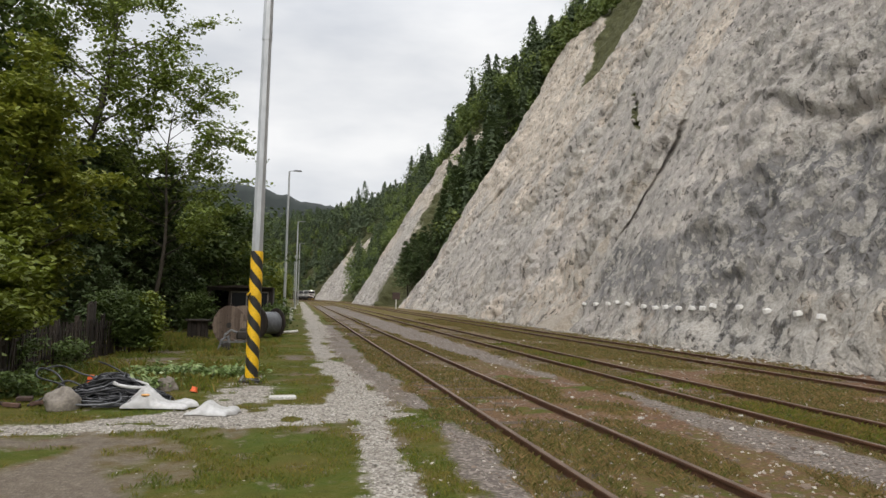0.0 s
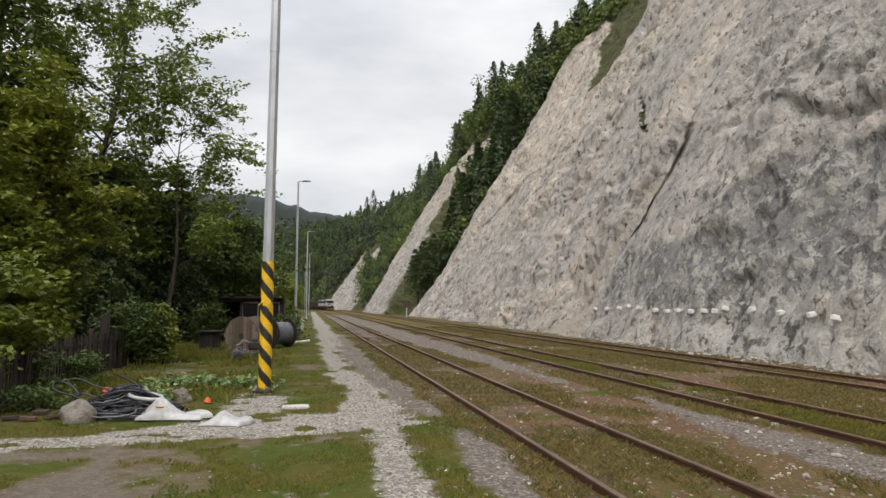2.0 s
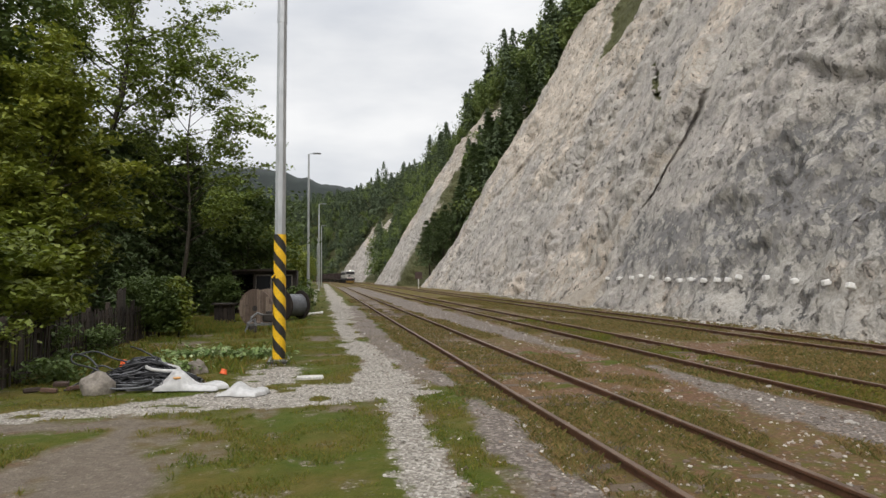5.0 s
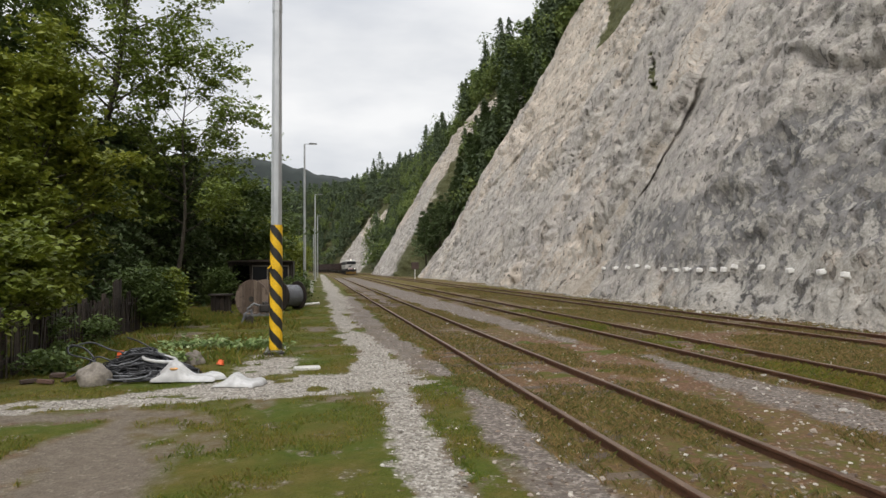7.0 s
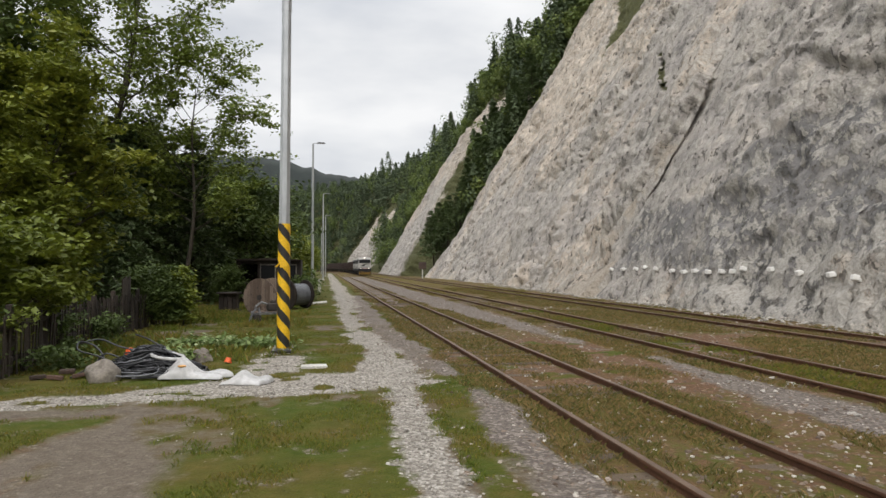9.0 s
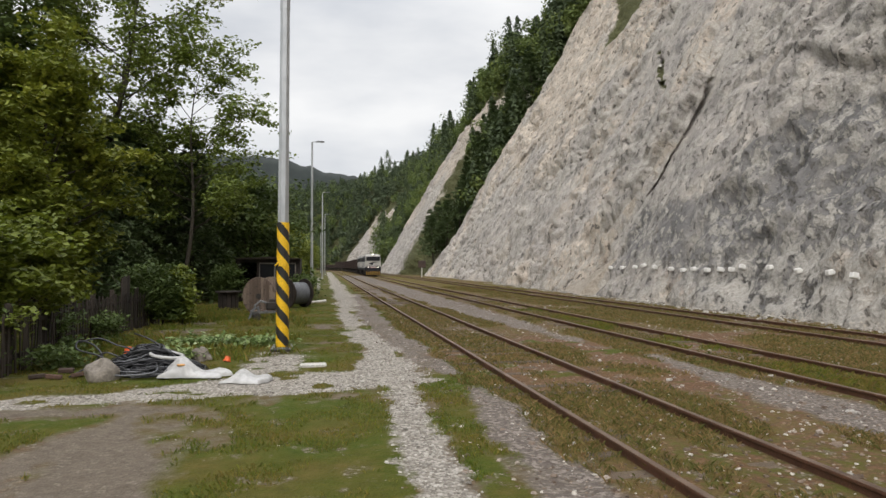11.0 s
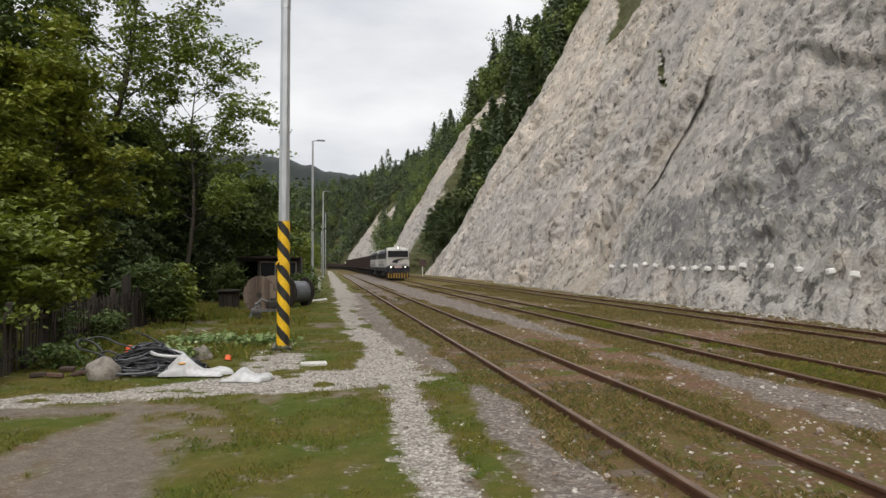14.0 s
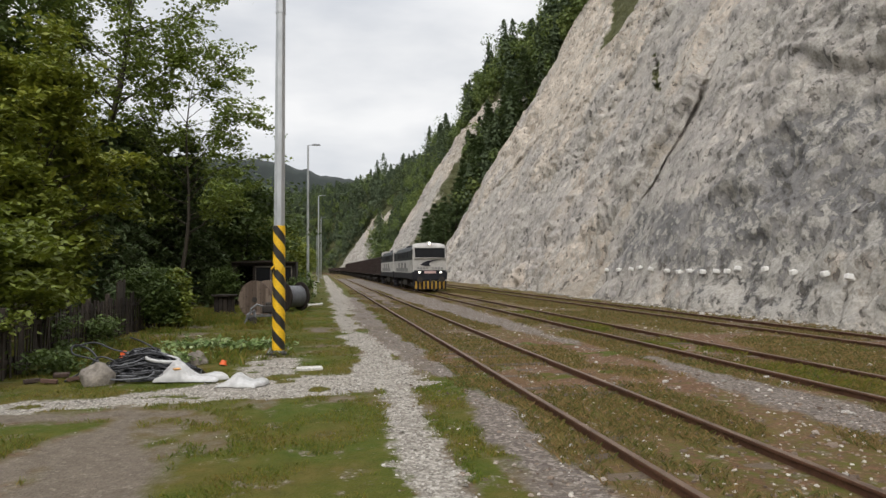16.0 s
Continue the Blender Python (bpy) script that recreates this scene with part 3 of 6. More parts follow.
    col = mix(ramp(plus(attr("grey_zone"), plus(tone, broad, 0.35), 0.5), (0.78, (0, 0, 0)), (0.92, (1, 1, 1))), pale, grey)
    col = mix(ramp(plus(attr("dark_zone"), plus(chip, broad, 0.4), 0.5), (0.86, (0, 0, 0)), (1.0, (1, 1, 1))), col, dark)
    # fresh pale chips, most of them on the broken beds
    chips = plus(attr("broken"), plus(fleck, chip, 0.45), 0.1)
    flake = ramp(chips, (0.775, (0, 0, 0)), (0.81, (0.72, 0.72, 0.72)))
    col = mix(flake, col, ramp(grain, (0.3, (0.35, 0.325, 0.285)), (0.7, (0.5, 0.465, 0.41))))
    # small shadows of the broken rock, painted dark into the bump's hollows
    shaded_pit = ramp(pit, (0.39, (0.85, 0.85, 0.85)), (0.415, (0, 0, 0)))
    col = mix(shaded_pit, col, ramp(grain, (0.3, (0.1, 0.09, 0.08)), (0.7, (0.17, 0.155, 0.135))))
    green = ramp(grain, (0.3, (0.05, 0.055, 0.022)), (0.7, (0.115, 0.112, 0.045)))
    col = mix(ramp(plus(attr("green"), tone, 0.6), (0.7, (0, 0, 0)), (0.9, (1, 1, 1))), col, green)
    scree = ramp(grain, (0.3, (0.36, 0.31, 0.25)), (0.7, (0.47, 0.41, 0.34)))
    col = mix(ramp(plus(attr("scree"), grain, 1.0), (0.92, (0, 0, 0)), (1.12, (1, 1, 1))), col, scree)
    l.new(mix(0.8, col, ramp(grain, (0.3, (0.82, 0.82, 0.82)), (0.5, (1, 1, 1)), (0.7, (1.12, 1.12, 1.12))), "MULTIPLY"), b.inputs["Base Color"])
    b1, b2, b3 = (n.new("ShaderNodeBump") for _ in range(3))
    b1.inputs["Strength"].default_value, b1.inputs["Distance"].default_value = 0.75, 0.5
    b2.inputs["Strength"].default_value, b2.inputs["Distance"].default_value = 0.5, 0.14
    l.new(plus(pit, tone, 0.6), b1.inputs["Height"])
    l.new(plus(fleck, grain, 0.8), b2.inputs["Height"])
    l.new(b1.outputs[0], b2.inputs["Normal"])
    b3.inputs["Strength"].default_value, b3.inputs["Distance"].default_value = 0.7, 0.1
    l.new(plus(shaded_pit, flake, -1.0), b3.inputs["Height"])
    l.new(b2.outputs[0], b3.inputs["Normal"])
    l.new(b3.outputs[0], b.inputs["Normal"])
    return m


ROCK = rock_material()
cy = steps((-60, 12, 2), (12, 38.4, 0.13), (38.4, 43, 0.04), (43, 48, 0.13), (48, 82, 0.26), (82, 125, 0.45), (125, 330, 1.6), (330, 800, 8))
cs = steps((-0.8, 18, 0.14), (18, 58, 0.28), (58, 150, 4))
CY, CS = np.meshgrid(cy, cs, indexing="ij")
CP, CM = slope_point(CY, CS)
CZ = CP[..., 2]
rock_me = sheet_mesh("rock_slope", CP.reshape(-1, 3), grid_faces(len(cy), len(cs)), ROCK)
zone = fbm(CY * 0.05, CS * 0.06, 3, 71)
near_bed = smooth(0.35, -0.25, CS - dark_edge(CY)) * smooth(33, 31, CY + zone * 5)
low_bed = 0.72 * smooth(41.2, 39.6, CY + zone * 4) * smooth(9, 4.5, CS + zone * 8)
dark_zone = np.maximum(near_bed, low_bed) * (0.55 + 0.45 * smooth(0.5, 2.2, CS + zone * 4)) + 0.3 * smooth(33, 29, CY + zone * 8) * smooth(14.0, 15.2, CS) * smooth(27, 20, CS)
dist_f, run_f = crack(CY, CS, FISSURE, 57, 0.7)
grey_zone = 0.52 + zone * 1.6 + 0.34 * smooth(41.5, 40, CY) - 0.35 * smooth(-0.1, 0.4, dist_f) * smooth(11, 5, dist_f) - 0.3 * smooth(18, 36, CS) * smooth(60, 95, CY)
grey_zone = grey_zone - 0.4 * smooth(34, 31, CY) * smooth(0.0, 0.6, CS - dark_edge(CY)) * smooth(14.2, 13.0, CS) + 0.25 * smooth(50, 56, CY) * smooth(18, 10, CS)
scree_z = smooth(0.25, -0.25, CS - 2.7 * (1 - (CY - 40.6) / 6.2)) * smooth(40.2, 40.7, CY) * smooth(47, 46, CY) + 0.35 * smooth(0.6, 0.1, CS) + (0.5 + 1.2 * fbm(CY * 0.9, CS * 0.9, 3, 79)) * run_f * smooth(0.0, 0.4, dist_f) * smooth(2.2, 0.9, dist_f) * smooth(16, 9, CS)
broken = 0.4 + fbm(CY * 0.16, CS * 0.16, 4, 73) * 2.2 + 0.35 * smooth(2.6, 0.6, CS + zone * 3) * smooth(44, 36, CY) + 0.2 * near_bed
green_z = (1 - CM) * 0.95 + 0.75 * smooth(0.8, 0.2, np.abs(CY - np.interp(CS, (14, 16.4, 19.2, 22, 25.8), (47.9, 48.5, 50, 53, 57.2)))) * smooth(18.5, 19.5, CS) * smooth(26.5, 25, CS) * (fbm(CY * 1.1, CS * 1.1, 3, 78) > -0.05) + 0.35 * smooth(52, 58, CS)
for key, val in (("dark_zone", dark_zone), ("grey_zone", grey_zone), ("scree", scree_z), ("green", green_z), ("broken", broken)):
    rock_me.attributes.new(key, "FLOAT", "POINT").data.foreach_set("value", val.astype(np.float32).ravel())
tagged(new("rock_slope", rock_me), "steep pale grey limestone quarry face above the railway", "cliff", kind="structure")


# ---- tracks ----
def track(x0, label, y_to, sleepers):
    ys = list(np.arange(-14, 200, 10.0)) + list(np.arange(200, y_to, 8.0))
    t = thing("railway_track", label, "railway track", "station tracks")
    for side in (-0.7525, 0.7525):
        bm = bmesh.new()
        prof = [(-0.065, -0.07), (0.065, -0.07), (0.06, -0.05), (0.012, -0.03), (0.012, 0.045), (0.036, 0.06), (0.036, 0.088), (0.03, 0.094), (-0.03, 0.094), (-0.036, 0.088), (-0.036, 0.06), (-0.012, 0.045), (-0.012, -0.03), (-0.06, -0.05)]
        rings = []
        for y in ys:
            wob = 0.012 * math.sin(y * 0.21 + side * 3)
            rings.append([bm.verts.new((x0 + side + u + wob + float(bend(y)), y, v)) for u, v in prof])
        for r0, r1 in zip(rings, rings[1:]):
            for k in range(len(prof)):
                f = bm.faces.new((r0[k], r0[(k + 1) % len(prof)], r1[(k + 1) % len(prof)], r1[k]))
                f.material_index = 1 if 6 <= k <= 8 else 0
        bmesh.ops.recalc_face_normals(bm, faces=bm.faces[:])
        part("rail", bm, [RUST, RAIL_TOP], t)
    bm = box(bmesh.new(), (0, 0, 0), (2.4, 0.24, 0.14), 0.02)
    first = part("sleeper", bm, SLEEPER, t)
    first.matrix_basis = pose(x0, 2.0, -0.13)
    for i in range(1, sleepers):
        o = new("sleeper", first.data)
        o.parent = t
        o.matrix_basis = pose(x0 + random.uniform(-0.04, 0.04), 2.0 + i * 0.64, (-0.1 if i < 12 else -0.08) + random.uniform(-0.014, 0.014), 0, 0, random.uniform(-1, 1))
    bm = box(bmesh.new(), (0, 0, 0), (0.16, 0.2, 0.05), 0.012)
    clip = part("fastening", bm, RUST, t)
    clip.matrix_basis = pose(x0 - 0.86, 2.0, 0.0)
    for i in range(0, min(sleepers, 45)):
        for dx in (-0.86, -0.64, 0.64, 0.86):
            o = new("fastening", clip.data)
            o.parent = t
            o.matrix_basis = pose(x0 + dx, 2.0 + i * 0.64, -0.055)
    return t


track(TRACKS[0], "rusty railway track sunk in weedy brown ballast", 420, 100)
track(TRACKS[1], "rusty through track with green grass between rails", 420, 60)
track(TRACKS[2], "rust-brown siding track along the foot of the cliff", 420, 60)


# ---- masts ----
def octagon_rod(bm, segments, n=8):
    rings = []
    for z, r in segments:
        rings.append([bm.verts.new((r * math.cos((k + 0.5) * math.tau / n), r * math.sin((k + 0.5) * math.tau / n), z)) for k in range(n)])
    for r0, r1 in zip(rings, rings[1:]):
        for k in range(n):
            bm.faces.new((r0[k], r0[(k + 1) % n], r1[(k + 1) % n], r1[k]))
    bm.faces.new(rings[-1])
    bm.faces.new(rings[0][::-1])
    return bm


def striped_mast(x, y):
    t = thing("lighting_mast", "tall galvanised steel mast with yellow and black warning stripes", "light mast", "yard lights", pose(x + 0.02, y, 0, 0, 0.25, 0))
    part("shaft", octagon_rod(bmesh.new(), [(0.03, 0.138), (8.0, 0.112)]), GALV, t)
    part("upper_shaft", octagon_rod(bmesh.new(), [(7.9, 0.122), (8.1, 0.12), (13.2, 0.085)]), GALV, t)
    top, n, pitch = 2.95, 24, 0.49
    bands = {"yellow_stripe": (YELLOW, 0.0), "black_stripe": (BLACK_PAINT, 0.5)}
    for name, (mat, off) in bands.items():
        for i in range(-1, 9):
            bm = bmesh.new()
            for k in range(n):
                z = []
                for q, up in ((k, 0), (k + 1, 0), (k + 1, 0.5), (k, 0.5)):
                    z.append(min(max((i + off + up) * pitch - 2 * pitch * q / n + 0.2, 0.1), top))
                if max(z) - min(z) < 0.002 or (z[2] - z[1] < 0.002 and z[3] - z[0] < 0.002):
                    continue
                vs = []
                for (q, zz) in zip((k, k + 1, k + 1, k), z):
                    r = 0.148 - 0.0033 * zz
                    vs.append(bm.verts.new((r * math.cos(q * math.tau / n), r * math.sin(q * math.tau / n), zz)))
                bm.faces.new(vs)
            if bm.faces:
                bmesh.ops.remove_doubles(bm, verts=bm.verts[:], dist=0.0008)
                part(name, bm, mat, t)
            else:
                bm.free()
    plate = part("base_plate", box(bmesh.new(), (0, 0, 0.035), (0.52, 0.46, 0.05), 0.012), BLACK_PAINT, t)
    for dx in (-0.2, 0.2):
        for dy in (-0.17, 0.17):
            bm = rod(bmesh.new(), (dx, dy, 0.05), (dx, dy, 0.14), 0.018, n=6)
            rod(bm, (dx, dy, 0.06), (dx, dy, 0.085), 0.034, n=6)
            part("bolt", bm, GALV, plate)
    bm = box(bmesh.new(), (0.0, -0.146, 2.0), (0.17, 0.012, 0.12), 0.004)
    part("sticker", bm, YELLOW, t)
    bm = rod(bmesh.new(), (-0.17, -0.1, 1.95), (-0.1, -0.13, 2.03), 0.02, n=6)
    part("strap_end", bm, YELLOW, t)
    lantern(t, 13.2)
    return t


def lantern(t, h):
    arm = part("arm", tube(bmesh.new(), [(0, 0, h - 0.15), (0.02, 0, h - 0.02), (0.12, 0, h + 0.05), (0.4, 0, h + 0.06)], 0.04, 8), GALV, t)
    prof = [(0.35, 0.02), (1.05, 0.04), (1.08, 0.07), (0.95, 0.13), (0.5, 0.14), (0.35, 0.1)]
    bm = prism(bmesh.new(), [(u, v + h) for u, v in prof], "y", -0.14, 0.14)
    bmesh.ops.bevel(bm, geom=bm.edges[:], offset=0.012, segments=1, affect="EDGES")
    part("lamp_head", bm, LAMP_GREY, arm)
    part("lens", box(bmesh.new(), (0.75, 0, h + 0.028), (0.4, 0.2, 0.02)), GLASS_DULL, arm)


LAMP_GREY = material("grey_lamp_housing", [(0.3, (0.16, 0.165, 0.17)), (0.7, (0.24, 0.245, 0.25))], 5, 0.5, 0.3, 0.05)
GLASS_DULL = material("dull_lamp_glass", [(0.3, (0.5, 0.5, 0.48)), (0.7, (0.6, 0.6, 0.58))], 5, 0.2, 0.0, 0.0)
striped_mast(-0.96, 15.55)


def street_mast(x, y, h=12.7):
    t = thing("street_lamp", "slim pale grey steel lamp post beside the tracks", "street lamp", "yard lights", pose(x, y, 0))
    part("shaft", octagon_rod(bmesh.new(), [(0.0, 0.13), (h, 0.075)], 10), GALV, t)
    part("foot", octagon_rod(bmesh.new(), [(0.0, 0.2), (0.12, 0.2), (0.16, 0.15)], 10), CONCRETE, t)
    lantern(t, h)
    return t


lamp = street_mast(-1.05, 58)
for x, y in ((-0.25, 98), (0.15, 139), (-0.9, 182)):
    copy_thing(lamp, pose(x, y, 0, 0, 0, random.uniform(-6, 6)))

# ---- leaves and trees ----
def leaf_cloud(centres, size, rng, aspect=0.55, up=0.5, spread=0.35, outward=None):
    c = np.asarray(centres, float)
    k = len(c)
    nrm = rng.normal(size=(k, 3))
    if outward is None:
        nrm[:, 2] = np.abs(nrm[:, 2]) + up
    else:
        nrm = nrm * 0.45 + outward
    nrm /= np.linalg.norm(nrm, axis=1)[:, None]
    u = np.cross(nrm, rng.normal(size=(k, 3)))
    u /= np.linalg.norm(u, axis=1)[:, None] + 1e-9
    v = np.cross(nrm, u)
    s = size * rng.uniform(1 - spread, 1 + spread, (k, 1))
    pts = np.stack([c - u * s, c + v * s * aspect + nrm * s * 0.12, c + u * s, c - v * s * aspect + nrm * s * 0.12], 1).reshape(-1, 3)
    return pts, np.arange(4 * k).reshape(-1, 4)


def grow_broadleaf(h, spread, trunk_r, limbs, leaves, leaf, seed, bare=0.25, lift=0.5, clump=0.35, twigs=6, flat=0.45, up=1.0):
    rng = np.random.default_rng(seed)
    bm = bmesh.new()
    lean = rng.normal(size=2) * 0.04 * h
    zs = np.linspace(0, 1, 9)
    trunk = [Vector((lean[0] * z * z + 0.02 * h * math.sin(z * 7 + seed), lean[1] * z * z + 0.015 * h * math.cos(z * 6), h * 0.93 * z)) for z in zs]
    tube(bm, trunk, [trunk_r * (1.25 if i == 0 else 1) * (1 - 0.88 * z) for i, z in enumerate(zs)], 8)
    tips = []
    for i in range(limbs):
        f = bare + (0.97 - bare) * (i + rng.random()) / limbs
        k = min(int(f * 8), 7)
        base = trunk[k].lerp(trunk[k + 1], f * 8 - k)
        ang = i * 2.4 + rng.normal() * 0.4
        reach = spread * (0.35 + 0.75 * math.sin(math.pi * min(1, (1 - f) * 0.82 + 0.16))) * rng.uniform(0.75, 1.1)
        d = Vector((math.cos(ang), math.sin(ang), lift + 0.7 * f + rng.normal() * 0.12)).normalized()
        pts = [base]
        for q in range(4):
            d = (d + Vector(rng.normal(size=3)) * 0.16 + Vector((0, 0, 0.05))).normalized()
            pts.append(pts[-1] + d * reach / 4)
        r = trunk_r * 0.42 * (1 - 0.75 * f)
        tube(bm, pts, [r, r * 0.75, r * 0.5, r * 0.3, r * 0.12], 5)
        for q in range(twigs):
            g = 0.3 + 0.7 * (q + rng.random()) / twigs
            kk = min(int(g * 4), 3)
            b = pts[kk].lerp(pts[kk + 1], g * 4 - kk)
            dd = (d + Vector(rng.normal(size=3)) * 0.75).normalized()
            ln = reach * 0.34 * rng.uniform(0.6, 1.2)
            e1, e2 = b + dd * ln * 0.5, b + dd * ln + Vector((0, 0, -0.05 * ln))
            tube(bm, [b, e1, e2], [r * 0.3, r * 0.18, r * 0.06], 4)
            tips += [(b.lerp(e1, 0.6), ln), (e1, ln), (e2, ln), (e1.lerp(e2, 0.5), ln)]
    centres = np.array([tuple(p) for p, _ in tips])
    pick = rng.integers(0, len(centres), leaves)
    c = centres[pick] + rng.normal(size=(leaves, 3)) * clump * np.array([1, 1, flat]) * rng.uniform(0.55, 1.25, len(centres))[pick][:, None]
    c[:, 2] = np.maximum(c[:, 2], 0.25)
    return bm, leaf_cloud(c, leaf, rng, 0.6, up)


def broadleaf(name, label, at, leaf_mat, **shape):
    t = thing(name, label, "tree", "trees by the yard", at)
    bm, (v, f) = grow_broadleaf(**shape)
    part("trunk", bm, BARK, t, smooth=True)
    o = new("crown", sheet_mesh("crown", v, f, leaf_mat, False))
    o.parent = t
    return t


def grow_conifer(h, spread, trunk_r, whorls, leaf, seed, droop=0.25, bare=0.08, per=7, cards=46):
    rng = np.random.default_rng(seed)
    bm = bmesh.new()
    tube(bm, [(0, 0, 0), (0.01 * h, 0, h * 0.5), (0, 0.01 * h, h)], [trunk_r, trunk_r * 0.6, 0.01], 7)
    cs = []
    for i in range(whorls):
        f = bare + (1 - bare) * (i + rng.random() * 0.6) / whorls
        reach = spread * (1 - f) ** 0.75 * rng.uniform(0.7, 1.15) + 0.12
        for j in range(per):
            a = j * math.tau / per + i * 1.3 + rng.normal() * 0.25
            r = reach * rng.uniform(0.7, 1.1)
            p0 = Vector((0, 0, f * h))
            p1 = p0 + Vector((math.cos(a), math.sin(a), -droop * 0.4 + 0.1)) * r * 0.6
            p2 = p0 + Vector((math.cos(a), math.sin(a), -droop + 0.12 * f)) * r
            tube(bm, [p0, p1, p2], [0.03 * (1 - f) + 0.008, 0.016, 0.005], 3)
            q = np.sqrt(rng.random(cards)) * 1.02
            line = np.where(q[:, None] < 0.6, np.array(p0) + (np.array(p1) - np.array(p0)) * (q[:, None] / 0.6), np.array(p1) + (np.array(p2) - np.array(p1)) * ((q[:, None] - 0.6) / 0.42))
            side = np.array((-math.sin(a), math.cos(a), 0))
            w = (1.05 - q) * r * 0.42
            cs.append(line + side * (rng.uniform(-1, 1, cards) * w)[:, None] + np.array((0, 0, -1)) * (np.abs(rng.normal(size=cards)) * 0.09 * r)[:, None])
    return bm, leaf_cloud(np.concatenate(cs), leaf, rng, 0.38, 0.8)


def conifer(name, label, at, **shape):
    t = thing(name, label, "tree", "trees by the yard", at)
    bm, (v, f) = grow_conifer(**shape)
    part("trunk", bm, BARK, t, smooth=True)
    o = new("crown", sheet_mesh("crown", v, f, NEEDLES, False))
    o.parent = t
    return t


maple = broadleaf("maple_tree", "bushy light green maple behind the garden fence", pose(-7.9, 20.5, 0), LEAF_LIGHT, h=7.6, spread=2.5, trunk_r=0.14, limbs=36, leaves=24000, leaf=0.095, seed=11, bare=0.1, lift=0.35, clump=0.26, flat=0.35, up=1.1, twigs=7)
copy_thing(maple, pose(-9.9, 20.0, 0, 0, 0, 130))
sapling = broadleaf("sapling_tree", "young light green maple leaning over the fence", pose(-6.35, 15.0, 0), LEAF_FRESH, h=2.55, spread=1.25, trunk_r=0.045, limbs=22, leaves=6000, leaf=0.075, seed=12, bare=0.36, lift=0.2, clump=0.15, flat=0.3, up=1.3)
copy_thing(sapling, pose(-6.5, 13.4, -0.2, 0, 0, 100))
copy_thing(sapling, pose(-7.8, 16.6, -0.2, 0, 0, 220))
ash = broadleaf("ash_tree", "tall airy ash tree with dark bare limbs showing", pose(-9.9, 34, 0), LEAF_MID, h=18.5, spread=4.9, trunk_r=0.24, limbs=28, leaves=15500, leaf=0.115, seed=21, bare=0.22, lift=0.45, clump=0.3, twigs=9, flat=0.4)
copy_thing(ash, pose(-14.0, 37, 0, 0, 0, 140))
robinia = broadleaf("robinia_tree", "airy robinia with drooping sprays of small leaves", pose(-6.7, 34, 0), LEAF_MID, h=12.6, spread=4.1, trunk_r=0.12, limbs=24, leaves=11500, leaf=0.105, seed=24, bare=0.3, lift=0.22, clump=0.26, twigs=9, flat=0.35)

tall = broadleaf("lime_tree", "tall dark green broadleaf tree behind the garden", pose(-15.4, 30, 0), LEAF_DARK, h=19, spread=5.2, trunk_r=0.3, limbs=36, leaves=20000, leaf=0.17, seed=31, bare=0.2, lift=0.45, clump=0.5)
for x, y, z, a in ((-21, 34, 0, 60), (-24, 48, 0, 200), (-30, 26, 0, 33), (-28, 60, 0, 300)):
    copy_thing(tall, pose(x, y, z, 0, 0, a))
grove = broadleaf("alder_tree", "dark green alder in the thicket along the yard", pose(-10.6, 37, 0), LEAF_DARK, h=8.2, spread=3.4, trunk_r=0.16, limbs=34, leaves=14000, leaf=0.15, seed=33, bare=0.06, lift=0.35, clump=0.5)
for x, y, z, a in ((-13.2, 27, 0, 60), (-16, 37, 0, 130), (-20, 44, 0, 200), (-14.5, 45, 0, 20), (-9.6, 45, -0.6, 300), (-19, 26, 0, 100), (-4.6, 41.5, -2.2, 190), (-10.2, 54, 0, 40), (-14, 62, 0, 160), (-9.2, 66, 0, 210), (-8.6, 78, 0, 10), (-13, 84, 0, 250), (-8.2, 92, 0, 33), (-8.0, 108, 0, 80), (-8.2, 126, 0, 140), (-8, 146, 0, 200), (-9, 168, 0, 260), (-10, 192, 0, 320), (-13, 218, 0, 20), (-17, 245, 0, 70), (-24, 22, 0, 12)):
    copy_thing(grove, pose(x, y, z, 0, 0, a))
spruce = conifer("spruce_tree", "dark green spruce at the edge of the yard", pose(-7.2, 38, 0), h=9.5, spread=3.0, trunk_r=0.14, whorls=26, leaf=0.16, seed=41)
for x, y, z, a in ((-9.4, 33, -0.5, 40), (-9.3, 41.5, 0.5, 90), (-6.9, 47, -1.5, 170), (-8.8, 28.5, -2.6, 220), (-11.4, 31.5, 0, 300), (-6.4, 56, -2.2, 20), (-8.4, 63, -1, 70)):
    copy_thing(spruce, pose(x, y, z, 0, 0, a))
hazel = broadleaf("hazel_bush", "fresh green hazel bush along the track side", pose(-5.9, 52, 0), LEAF_FRESH, h=5.5, spread=2.6, trunk_r=0.08, limbs=24, leaves=9000, leaf=0.13, seed=51, bare=0.05, lift=0.4, clump=0.4)
for x, y, z, a in ((-5.2, 60, -0.3, 50), (-6.5, 68, 0.5, 90), (-4.5, 72, -0.8, 130), (-4.4, 84, -0.3, 200), (-3.6, 100, -0.6, 260), (-4.0, 116, 0, 20), (-3.6, 135, -0.4, 80), (-3.4, 158, -0.2, 150), (-3.8, 180, 0.3, 20), (-5.2, 205, 0.5, 70), (-7.5, 228, 0.5, 110)):
    copy_thing(hazel, pose(x, y, z, 0, 0, a))
dark_bush = broadleaf("garden_bush", "rounded dark green bush by the fence end", pose(-5.2, 23.0, 0), LEAF_DARK, h=1.6, spread=0.8, trunk_r=0.04, limbs=22, leaves=7000, leaf=0.065, seed=61, bare=0.03, lift=0.4, clump=0.24)
copy_thing(dark_bush, pose(-6.6, 26.5, 0, 0, 0, 70))
